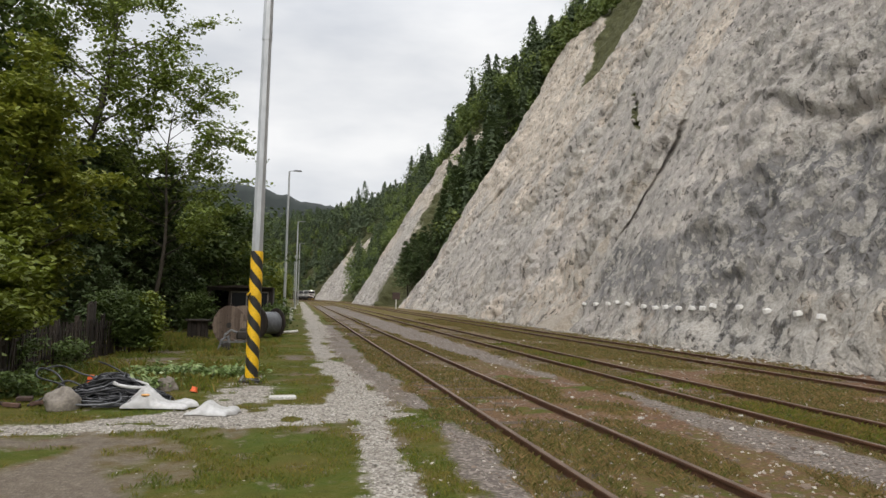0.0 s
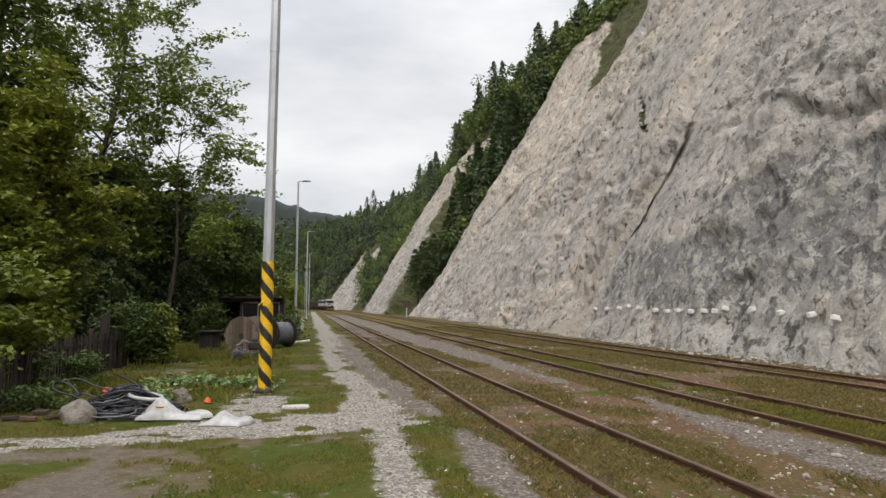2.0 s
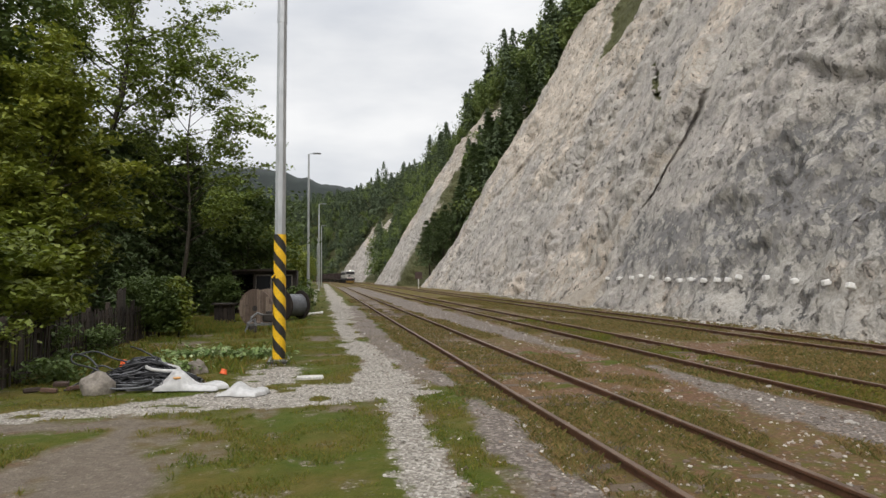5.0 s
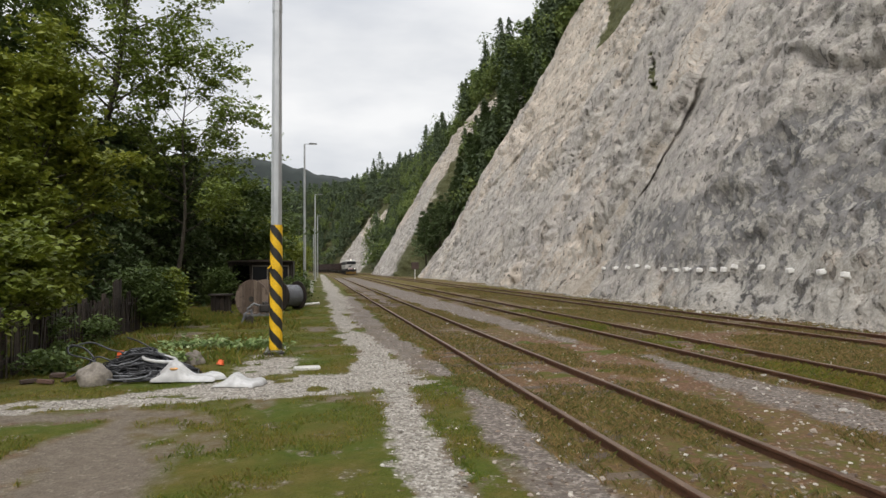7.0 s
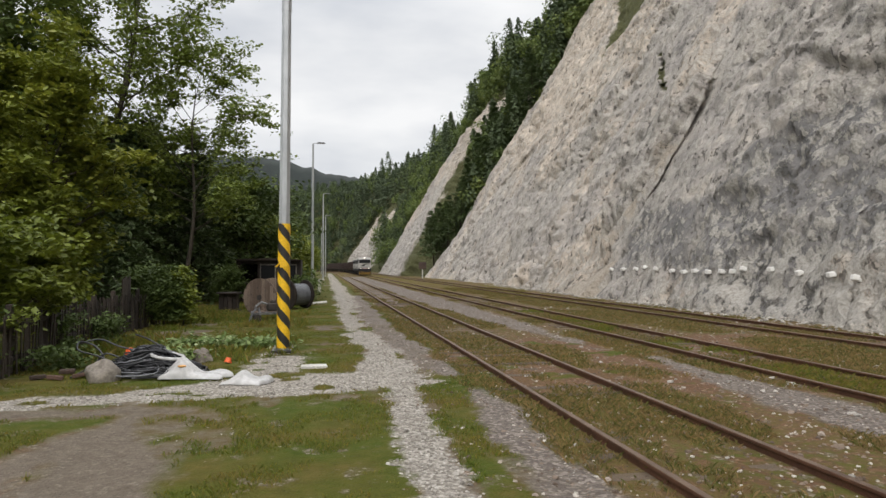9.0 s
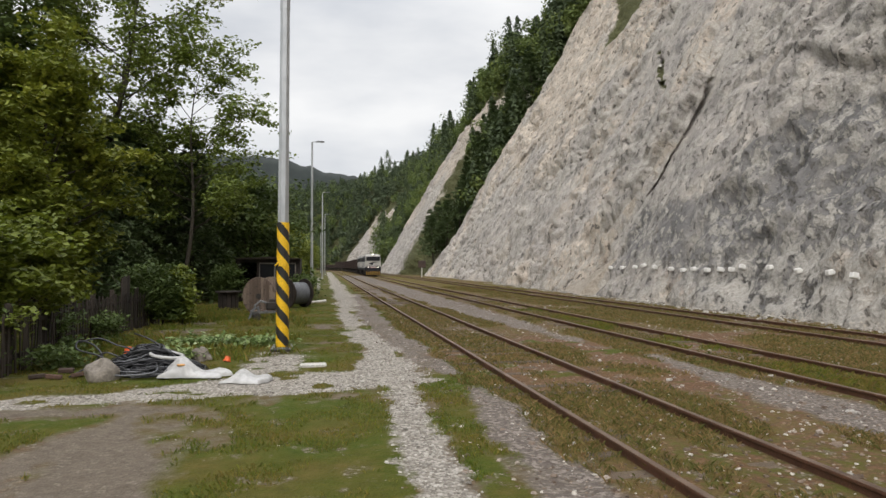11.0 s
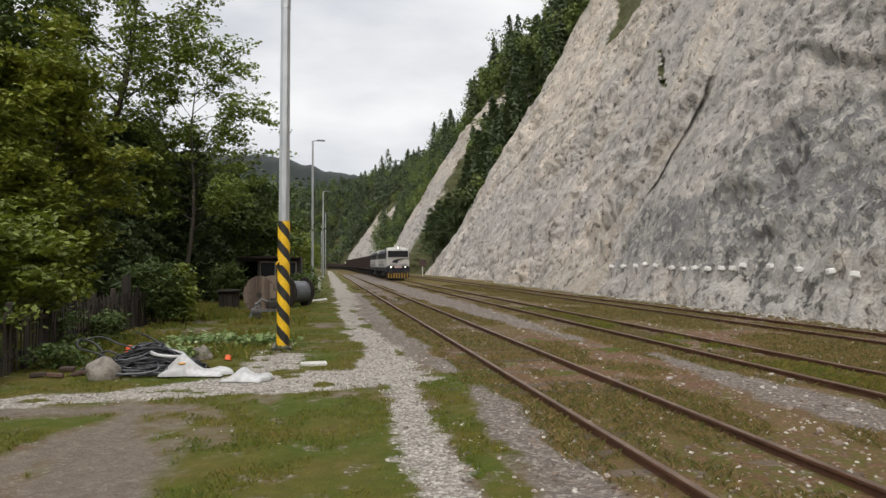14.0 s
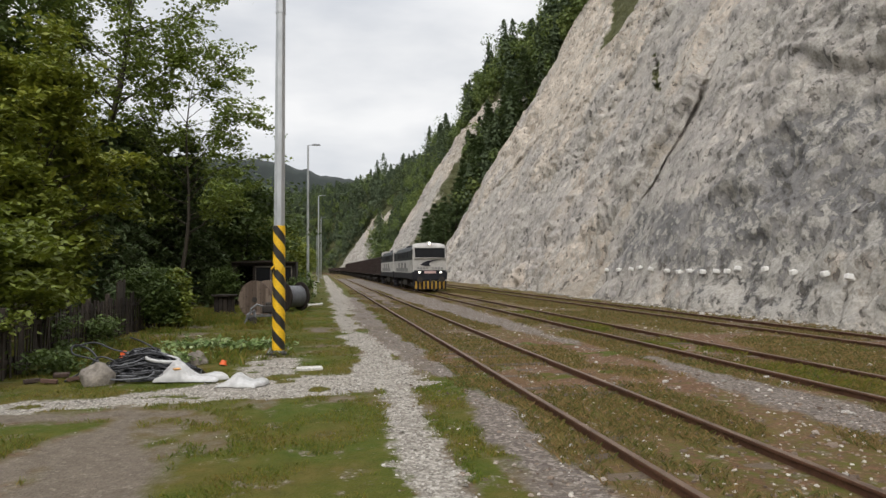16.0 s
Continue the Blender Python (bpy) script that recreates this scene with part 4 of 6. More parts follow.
copy_thing(dark_bush, pose(-4.9, 35.2, 0, 0, 0, 140))
copy_thing(dark_bush, pose(-1.15, 35.6, -0.5, 0, 0, 200))
hop = broadleaf("climbing_shrub", "dark green climbing shrub overgrowing the fence", pose(-6.15, 12.6, -0.2), LEAF_DARK, h=1.2, spread=0.55, trunk_r=0.02, limbs=18, leaves=2200, leaf=0.05, seed=63, bare=0.03, lift=0.4, clump=0.16)
for x, y, z, a in ((-5.95, 16.2, -0.5, 120), (-5.5, 18.4, -0.7, 80), (-4.95, 13.6, -0.95, 20)):
    copy_thing(hop, pose(x, y, z, 0, 0, a))
shoot = broadleaf("garden_shrub", "small bright yellow-green shrub by the dark bush", pose(-4.6, 23.0, 0), LEAF_FRESH, h=1.75, spread=0.55, trunk_r=0.025, limbs=12, leaves=1600, leaf=0.07, seed=62, bare=0.05, lift=0.8, clump=0.14)

# ---- woods on the slope ----
def woods(name, label, spots, seed, mat, leaf=0.3, dense=1.0):
    """Trees of many small leaf sprays that face outward: tiered cones for firs, lobed crowns for broadleaf trees."""
    rng = np.random.default_rng(seed)
    cs, out = [], []
    for x, y, z, h, fir in spots:
        k = int((90 + h * 42) * dense)
        a = rng.random(k) * math.tau
        if fir:
            f = rng.random(k) ** 0.75
            tier = 0.45 + 0.75 * (1 - (f * h * 0.75 + rng.random()) % 1.0)
            arm = 1 + 0.35 * np.sin(a * 4 + f * 17 + x)
            r = (h * rng.uniform(0.17, 0.3) * (1 - f) ** 0.7 + 0.1) * tier * arm * np.sqrt(rng.uniform(0.2, 1, k))
            cs.append(np.stack([x + r * np.cos(a), y + r * np.sin(a), z + h * (0.06 + 0.96 * f)], 1))
            out.append(np.stack([np.cos(a), np.sin(a), np.full(k, 0.9)], 1))
        else:
            lobes = rng.integers(6, 11)
            lc = rng.normal(size=(lobes, 3)) * np.array([0.17, 0.17, 0.2]) * h + np.array([0, 0, 0.58 * h])
            lr = h * rng.uniform(0.12, 0.23, lobes)
            pick = rng.integers(0, lobes, k)
            d = rng.normal(size=(k, 3))
            d /= np.linalg.norm(d, axis=1)[:, None]
            cs.append(np.array([x, y, z]) + lc[pick] + d * (lr[pick] * rng.uniform(0.7, 1.1, k))[:, None])
            out.append(d + np.array([0, 0, 0.35]))
    v, fc = leaf_cloud(np.concatenate(cs), leaf, rng, 0.6, 0.4, 0.5, np.concatenate(out))
    return tagged(new(name, sheet_mesh(name, v, fc, mat, False)), label, "woods", kind="stuff")


SLOPE_NEEDLES = material("mountain_conifer_needles", [(0.25, (0.0455, 0.0698, 0.0304)), (0.6, (0.076, 0.106, 0.0425)), (0.9, (0.137, 0.167, 0.0637))], 0.12, 0.75, 0, 0, 4, islands=0.2, translucent=0.12)
# the haze of distance is mixed into these leaf colours
FAR_WOODS = material("hazy_forest_leaves", [(0.2, (0.04, 0.06, 0.03)), (0.5, (0.062, 0.086, 0.042)), (0.85, (0.1, 0.126, 0.056))], 0.05, 0.8, 0, 0, 4, islands=0.2, translucent=0.12)
rng = np.random.default_rng(5)
spots = []
while len(spots) < 1150:
    y, s = rng.uniform(100, 560) if len(spots) > 600 else rng.uniform(104, 260), rng.uniform(1, 92)
    p, m = slope_point(y, s)
    if m > 0.25 or rng.random() > 0.4 + 0.6 * (s > 8):
        continue
    if y < 150 and s < 30 and rng.random() < 0.85:
        continue
    if p[2] > 90 or (y < 118 and s < 46):
        continue
    fir = rng.random() < 0.36
    h = rng.uniform(4, 9) * (1.3 if fir else 0.95) * (1.0 if y < 250 else 1.15) * (0.7 if y < 156 and s < 48 else 1.15) * rng.uniform(0.75, 1.25)
    if fir and rng.random() < 0.15:
        h *= 1.35
    spots.append((p[0], p[1], p[2] - 0.4, h, fir))
for _ in range(64):
    y, q = rng.uniform(117, 132), rng.uniform(14, 66)
    p, m = slope_point(y, q)
    fir = rng.random() < 0.6
    spots.append((p[0] - 0.3, p[1], p[2] - 0.5, rng.uniform(6, 11) if fir else rng.uniform(4, 8), fir))
woods("slope_conifers", "dark conifers on the steep slope", [p for p in spots if p[4]], 6, SLOPE_NEEDLES)
woods("slope_woods", "mixed green broadleaf trees on the steep slope", [p for p in spots if not p[4]], 9, WOODS)
far_spots = []
while len(far_spots) < 1000:
    y, s = rng.uniform(280, 800), rng.uniform(0, 150)
    p, m = slope_point(y, s)
    if y < 325 and m > 0.2:
        continue
    far_spots.append((p[0], p[1], p[2] - 1, rng.uniform(6, 13), rng.random() < 0.5))
woods("far_woods", "distant dark green forest closing the valley", far_spots, 7, FAR_WOODS, 0.55, 0.5)
crest = [(*slope_point(y, s)[0] - np.array((0, 0, 0.4)), rng.uniform(3, 7), rng.random() < 0.5) for y, s in ((rng.uniform(60, 116), rng.uniform(57, 66)) for _ in range(46))]
woods("crest_woods", "small pines and scrub along the cliff top", crest, 8, WOODS)
pine = conifer("pine_tree", "dark pine rooted on the rocks below the gully", pose(0, 0, 0), h=11, spread=4.2, trunk_r=0.16, whorls=18, leaf=0.26, seed=71, droop=0.05, bare=0.22, per=6, cards=40)
tagged(pine, group="slope pines")
first_pine = True
for y, s, k in ((127, 3.5, 20), (124, 7, 80), (121.5, 11, 130), (123.5, 16, 200), (120.5, 20, 250), (131, 6, 300), (122, 26, 10), (120, 33, 60), (121, 40, 110), (126, 22, 140), (129, 30, 170)):
    p, m = slope_point(y, s)
    at = pose(p[0] - 0.8, p[1], p[2] - 0.5, rng.normal() * 3, rng.normal() * 3, k)
    if first_pine:
        pine.matrix_basis, first_pine = at, False
    else:
        copy_thing(pine, at)


# ---- far hill closing the valley ----
# bluish aerial haze is painted into the hill's forest colour
FAR_HILL = material("hazy_far_forest", [(0.3, (0.00893, 0.0138, 0.0125)), (0.5, (0.0134, 0.0197, 0.0165)), (0.7, (0.0205, 0.0277, 0.0223))], 0.05, 0.95, 0, 0, 0.35)
hx, hy = steps((-1300, -300, 22), (-300, 120, 7)), steps((760, 900, 7), (900, 1300, 40))
HX, HY = np.meshgrid(hx, hy, indexing="ij")
crown = np.abs(fbm(HX * 0.11, HY * 0.11, 3, 82)) * 16
top = 162 + 34 * fbm(HX * 0.004, 0 * HX, 3, 81) - 26 * smooth(-90, 40, HX)
HZ = top * smooth(755, 985, HY) * smooth(1400, 1200, HY + 0 * HX) - 3 + crown
tagged(new("far_hill", sheet_mesh("far_hill", np.stack([HX, HY, HZ], -1).reshape(-1, 3), grid_faces(len(hx), len(hy)), FAR_HILL)), "hazy dark green forested hill closing the valley", "hill", kind="structure")

# ---- the train ----
WHITE = material("dirty_white_paint", [(0.3, (0.37, 0.352, 0.33)), (0.7, (0.51, 0.493, 0.466))], 1.2, 0.5, 0, 0.08, 20)
DARKGREY = material("dark_grey_paint", [(0.3, (0.021, 0.0224, 0.0245)), (0.7, (0.0385, 0.0399, 0.042))], 1.5, 0.55, 0, 0.08, 20)
NAVY = material("sooty_dark_paint", [(0.3, (0.016, 0.016, 0.02)), (0.7, (0.035, 0.034, 0.04))], 1.5, 0.6, 0, 0.08, 20)
UNDER = material("oily_underframe_steel", [(0.3, (0.022, 0.019, 0.017)), (0.7, (0.06, 0.05, 0.042))], 3, 0.8, 0.2, 0.4, 30)
WAGON = material("rusty_brown_wagon_paint", [(0.25, (0.02, 0.012, 0.01)), (0.55, (0.034, 0.019, 0.015)), (0.8, (0.06, 0.033, 0.024))], 0.9, 0.8, 0.1, 0.3, 14)
WAGON_GREY = material("grey_wagon_paint", [(0.3, (0.16, 0.155, 0.15)), (0.7, (0.28, 0.27, 0.26))], 0.9, 0.7, 0.1, 0.2, 14)
for dull in (WHITE, DARKGREY, NAVY):
    dull.node_tree.nodes["Principled BSDF"].inputs["Specular IOR Level"].default_value = 0.12
SCREEN = material("dark_cab_glass", [(0.3, (0.006, 0.006, 0.007)), (0.7, (0.01, 0.01, 0.012))], 2, 0.35, 0, 0)
SCREEN.node_tree.nodes["Principled BSDF"].inputs["Specular IOR Level"].default_value = 0.2
PLATE = material("faded_red_plate", [(0.3, (0.5, 0.32, 0.3)), (0.7, (0.6, 0.42, 0.4))], 3, 0.5, 0, 0)
LAMP_ON = glow("lit_headlight", (1.0, 0.93, 0.78), 3.0)
# plough yellow, with the shade low on the front put into its colour
SHADED_YELLOW = material("shaded_yellow_paint", [(0.3, (0.3, 0.17, 0.015)), (0.7, (0.46, 0.27, 0.03))], 3, 0.6, 0, 0.1, 30)


def bogie(t, y, wheels=2, wb=2.2):
    b = part("bogie", box(box(bmesh.new(), (-0.98, y, 0.55), (0.16, wb + 0.9, 0.26), 0.04), (0.98, y, 0.55), (0.16, wb + 0.9, 0.26), 0.04), UNDER, t)
    bm = bmesh.new()
    box(bm, (0, y, 0.6), (1.9, 0.5, 0.24), 0.04)
    part("bolster", bm, UNDER, b)
    for i in range(wheels):
        yy = y + wb * (i / (wheels - 1) - 0.5)
        bm = bmesh.new()
        for sx in (-0.75, 0.75):
            rod(bm, (sx - 0.065, yy, 0.46), (sx + 0.065, yy, 0.46), 0.46, n=20)
            rod(bm, (sx * 0.93 - 0.02, yy, 0.46), (sx * 0.93 + 0.02, yy, 0.46), 0.49, n=20)
        rod(bm, (-0.95, yy, 0.46), (0.95, yy, 0.46), 0.08, n=8)
        part("wheelset", bm, UNDER, b)
        for sx in (-1.07, 1.07):
            part("axle_box", box(bmesh.new(), (sx, yy, 0.48), (0.14, 0.3, 0.3), 0.03), UNDER, b)


def buffers(t, y, sign):
    for x in (-0.88, 0.88):
        bm = rod(bmesh.new(), (x, y, 0.98), (x, y + sign * 0.42, 0.98), 0.11, n=12)
        rod(bm, (x, y + sign * 0.42, 0.98), (x, y + sign * 0.47, 0.98), 0.23, n=16)
        part("buffer", bm, UNDER, t)
    part("coupling", tube(bmesh.new(), [(0, y, 0.95), (0, y + sign * 0.3, 0.9), (0, y + sign * 0.34, 0.6)], 0.05), UNDER, t)


def locomotive():
    L, W = 14.3, 2.78
    t = thing("locomotive", "white and dark grey diesel locomotive with lit headlights", "locomotive", "train")
    hy = L / 2 - 0.35
    # lower body, white, and the dark upper band with rounded roof
    bm = prism(bmesh.new(), [(-W / 2, 1.5), (W / 2, 1.5), (W / 2, 2.55), (-W / 2, 2.55)], "y", -hy + 0.9, hy - 0.9)
    part("lower_body", bm, WHITE, t)
    bm = prism(bmesh.new(), [(-W / 2, 2.55), (W / 2, 2.55), (W / 2 - 0.04, 3.3), (W / 2 - 0.3, 3.62), (W / 2 - 0.8, 3.8), (-W / 2 + 0.8, 3.8), (-W / 2 + 0.3, 3.62), (-W / 2 + 0.04, 3.3)], "y", -hy + 0.9, hy - 0.9)
    part("upper_body", bm, DARKGREY, t)
    part("underframe", box(bmesh.new(), (0, 0, 1.25), (W + 0.02, 2 * hy - 1.4, 0.5), 0.05), NAVY, t)
    part("fuel_tank", box(bmesh.new(), (0, 0, 0.7), (2.3, 3.0, 0.62), 0.08), UNDER, t)
    for k in range(3):
        part("roof_vent", box(bmesh.new(), (0, -2.6 + k * 2.4, 3.86), (1.3, 1.5, 0.16), 0.05), DARKGREY, t)
    for sx in (-1, 1):
        for k in range(5):
            w = part("side_grille", box(bmesh.new(), (sx * (W / 2 + 0.005), -3.2 + k * 1.6, 3.0), (0.03, 1.15, 0.46), 0.01), NAVY, t)
        for k in range(3):
            part("side_window", box(bmesh.new(), (sx * (W / 2 + 0.004), -2.0 + k * 2.2, 2.15), (0.03, 0.6, 0.45), 0.01), SCREEN, t)
        part("grey_panel", box(bmesh.new(), (sx * (W / 2 + 0.003), 0.4, 1.75), (0.02, 8.5, 0.34), 0.005), WAGON_GREY, t)
    for sign in (-1, 1):
        y1, y0 = sign * hy, sign * (hy - 0.9)
        cab = bmesh.new()
        # cab: bowed nose, raked windscreen, rounded roof edge
        outline = [(y0, 1.5), (y1 - sign * 0.02, 1.5), (y1, 1.75), (y1 - sign * 0.04, 2.6), (y1 - sign * 0.16, 3.42), (y1 - sign * 0.32, 3.74), (y1 - sign * 0.62, 3.92), (y0, 3.95)]
        ring = []
        for f, inset in ((-1, 0.26), (-0.97, 0.1), (-0.7, 0.03), (0, 0.0), (0.7, 0.03), (0.97, 0.1), (1, 0.26)):
            row = []
            for (yy, zz) in outline:
                narrow = 0.0 if zz < 2.7 else 0.06 * (zz - 2.7)
                drop = 0.16 * abs(f) ** 3 if zz > 3.5 else 0
                back = inset if abs(yy - y0) > 0.3 else 0
                row.append(cab.verts.new((f * (W / 2 - narrow), yy - sign * back, zz - drop)))
            ring.append(row)
        for r0, r1 in zip(ring, ring[1:]):
            for k in range(len(outline)):
                k2 = (k + 1) % len(outline)
                cab.faces.new((r0[k], r0[k2], r1[k2], r1[k]))
        cab.faces.new(ring[0])
        cab.faces.new(ring[-1][::-1])
        bmesh.ops.recalc_face_normals(cab, faces=cab.faces[:])
        c = part("cab", cab, WHITE, t)
        tilt = Matrix.Rotation(sign * radians(8), 4, "X")
        ws = box(bmesh.new(), (0, y1 - sign * 0.06, 3.1), (2.42, 0.07, 0.78), 0.05, tilt)
        part("windscreen", ws, SCREEN, c)
        for dx, dz, sx, sz in ((0, 0.42, 2.58, 0.07), (0, -0.42, 2.58, 0.07), (-1.25, 0, 0.07, 0.84), (1.25, 0, 0.07, 0.84)):
            part("window_surround", box(bmesh.new(), (dx, y1 - sign * (0.04 + 0.13 * dz), 3.1 + dz), (sx, 0.09, sz), 0.02, tilt), WHITE, c)
        part("dark_apron", box(bmesh.new(), (0, y1 - sign * 0.03, 1.32), (W - 0.22, 0.14, 0.8), 0.05), NAVY, c)
        for dx in (-1, 1):
            part("apron_corner", box(bmesh.new(), (dx * (W / 2 - 0.12), y1 - sign * 0.45, 1.28), (0.26, 0.95, 0.66), 0.06), NAVY, c)
            part("dark_side_panel", box(bmesh.new(), (dx * (W / 2 - 0.01), y1 - sign * 0.62, 2.98), (0.05, 0.62, 0.86), 0.015), DARKGREY, c)
            part("cab_side_window", box(bmesh.new(), (dx * (W / 2 - 0.005), y1 - sign * 0.66, 3.0), (0.075, 0.38, 0.56), 0.02), SCREEN, c)
        on = LAMP_ON if sign < 0 else SCREEN
        for dx in (-0.86, 0.86):
            part("headlight", rod(bmesh.new(), (dx, y1 + sign * 0.02, 1.55), (dx, y1 + sign * 0.07, 1.55), 0.08, n=16), on, c)
            part("headlight_rim", rod(bmesh.new(), (dx, y1 + sign * 0.0, 1.55), (dx, y1 + sign * 0.05, 1.55), 0.15, n=16), NAVY, c)
        hood = part("top_light_hood", rod(bmesh.new(), (0, y1 - sign * 0.7, 3.9), (0, y1 - sign * 0.22, 3.86), 0.15, n=14), WHITE, c)
        part("top_light", rod(bmesh.new(), (0, y1 - sign * 0.22, 3.86), (0, y1 - sign * 0.19, 3.86), 0.1, n=14), on, hood)
        part("number_plate", box(bmesh.new(), (0, y1 + sign * 0.05, 1.56), (0.95, 0.03, 0.2), 0.005), PLATE, c)
        # a dark swoosh mark and a row of short bars in place of lettering
        sw = bmesh.new()
        arc = [(-0.78, 2.16), (-0.5, 2.36), (-0.2, 2.47), (0.2, 2.53), (0.8, 2.54), (0.4, 2.47), (0.1, 2.38), (-0.06, 2.26), (-0.05, 2.14), (0.06, 2.02), (-0.3, 2.04), (-0.58, 2.1)]
        prism(sw, [(-sign * u, v) for u, v in arc], "y", y1 - sign * 0.06, y1 + sign * 0.012)
        part("swoosh_mark", sw, NAVY, c)
        for k in range(9):
            if k != 4:
                part("letter_bar", box(bmesh.new(), (-0.96 + k * 0.24, y1 + sign * 0.005, 1.88), (0.15, 0.025, 0.15)), WAGON_GREY, c)
        plough = part("snow_plough", prism(bmesh.new(), [(-1.3, 0.18), (1.3, 0.18), (1.36, 0.88), (-1.36, 0.88)], "y", y1 - sign * 0.12, y1 - sign * 0.04), NAVY, t, "yellow and black striped snow plough")
        for k in range(8):
            x = -1.12 + k * 0.32
            part("plough_stripe", box(bmesh.new(), (x, y1 - sign * 0.03, 0.53), (0.15, 0.03, 0.6), 0.004), SHADED_YELLOW, plough)
        buffers(t, y1, sign)
        bogie(t, sign * 4.3, 2, 2.4)
        for dx in (-1.3, 1.3):
            bm = bmesh.new()
            for k in range(3):
                box(bm, (dx, sign * (hy - 1.3), 0.4 + 0.3 * k), (0.16, 0.4, 0.04))
            part("step", bm, UNDER, t)
    return t


def gondola():
    L, W = 12.6, 2.7
    t = thing("open_wagon", "rusty dark brown open freight wagon with ribbed sides", "freight wagon", "train")
    hy = L / 2 - 0.3
    for sx in (-1, 1):
        w = part("side_wall", box(bmesh.new(), (sx * (W / 2 - 0.08), 0, 2.2), (0.06, 2 * hy, 2.1), 0.012), WAGON, t)
        part("top_rail", box(bmesh.new(), (sx * (W / 2 - 0.08), 0, 3.27), (0.14, 2 * hy, 0.1), 0.02), WAGON, w)
        for k in range(10):
            part("rib", box(bmesh.new(), (sx * (W / 2 - 0.02), -hy + 0.1 + k * (2 * hy - 0.2) / 9, 2.2), (0.1, 0.14, 2.08), 0.02), WAGON, w)
    for sign in (-1, 1):
        e = part("end_wall", box(bmesh.new(), (0, sign * hy, 2.2), (W - 0.16, 0.06, 2.1), 0.012), WAGON, t)
        for dx in (-0.8, 0, 0.8):
            part("rib", box(bmesh.new(), (dx, sign * (hy + 0.05), 2.2), (0.14, 0.1, 2.06), 0.02), WAGON, e)
        buffers(t, sign * hy, sign)
        bogie(t, sign * 4.3, 2, 1.8)
    part("floor", box(bmesh.new(), (0, 0, 1.15), (W - 0.05, 2 * hy, 0.12), 0.01), WAGON, t)
    part("sill", box(bmesh.new(), (0, 0, 1.0), (1.2, 2 * hy, 0.3), 0.03), UNDER, t)
    bm = bmesh.new()
    box(bm, (0, 0, 2.55), (W - 0.24, 2 * hy - 0.1, 0.2), 0.05)
    part("load", bm, UNDER, t)
    return t


def tank_wagon():
    t = thing("flat_wagon", "low dark brown flat wagon with side stakes", "freight wagon", "train")
    hy = 6.0
    part("deck", box(bmesh.new(), (0, 0, 1.2), (2.7, 2 * hy, 0.16), 0.02), WAGON, t)
    part("sill", box(bmesh.new(), (0, 0, 1.0), (1.2, 2 * hy, 0.3), 0.03), UNDER, t)
    for sx in (-1, 1):
        for k in range(7):
            part("stake", box(bmesh.new(), (sx * 1.3, -5.4 + k * 1.8, 1.75), (0.1, 0.1, 1.1), 0.015), WAGON, t)
    for sign in (-1, 1):
        part("headboard", box(bmesh.new(), (0, sign * hy, 1.6), (2.6, 0.08, 0.8), 0.015), WAGON, t)
        buffers(t, sign * hy, sign)
        bogie(t, sign * 4.0, 2, 1.8)
    return t


def consist():
    """Vehicles with the distance of their middle behind the train's front."""
    out = []
    loco = locomotive()
    out.append((loco, 7.0))
    out.append((tagged(copy_thing(loco, pose(0, 0, 0)), "white and grey diesel locomotive coupled as second engine"), 21.3))
    d = 28.6
    wagon = gondola()
    for k in range(9):
        out.append((wagon if k == 0 else copy_thing(wagon, pose(0, 0, 0)), d + 6.4))
        d += 12.7
    flat = tank_wagon()
    for k in range(6):
        out.append((flat if k == 0 else copy_thing(flat, pose(0, 0, 0)), d + 6.4))
        d += 12.7
    return out


TRAIN = consist()

# ---- concrete blocks, sign and scree at the foot of the rock ----
ROUGH_STONE = material("rough_boulder_stone", [(0.3, (0.13, 0.112, 0.092)), (0.7, (0.3, 0.265, 0.225))], 5, 0.95, 0, 0.8, 18)


def boulder(name, label, at, size, seed, mat=None, group=""):
    bm = bmesh.new()
    bmesh.ops.create_icosphere(bm, subdivisions=3, radius=1)
    for v in bm.verts:
        p = v.co.copy()
        k = 1 + 0.42 * noise.noise(p * 1.1 + Vector((seed, 0, 0))) + 0.22 * abs(noise.noise(p * 2.6 + Vector((0, seed, 0)))) + 0.1 * noise.noise(p * 6.5)
        v.co = Vector((p.x * size[0] * k, p.y * size[1] * k, max(p.z * size[2] * k * (1 - 0.25 * p.x) + size[2] * 0.5, -0.02)))
    o = part(name, bm, mat or ROUGH_STONE, None, "", True, at)
    return tagged(o, label, "stone", group)


ANCHOR_WHITE = material("fresh_white_concrete", [(0.3, (0.637, 0.616, 0.585)), (0.7, (0.807, 0.786, 0.744))], 6, 0.9, 0, 0.3, 50, vary=0.1)


def anchor_block():
    bm = box(bmesh.new(), (0, 0, 0), (0.24, 0.21, 0.2), 0.03)
    box(bm, (0.35, 0.05, -0.04), (0.5, 0.12, 0.12), 0.02)
    return tagged(part("anchor_block", bm, ANCHOR_WHITE), "small white concrete anchor block set in the rock", "concrete block", "rock anchors")


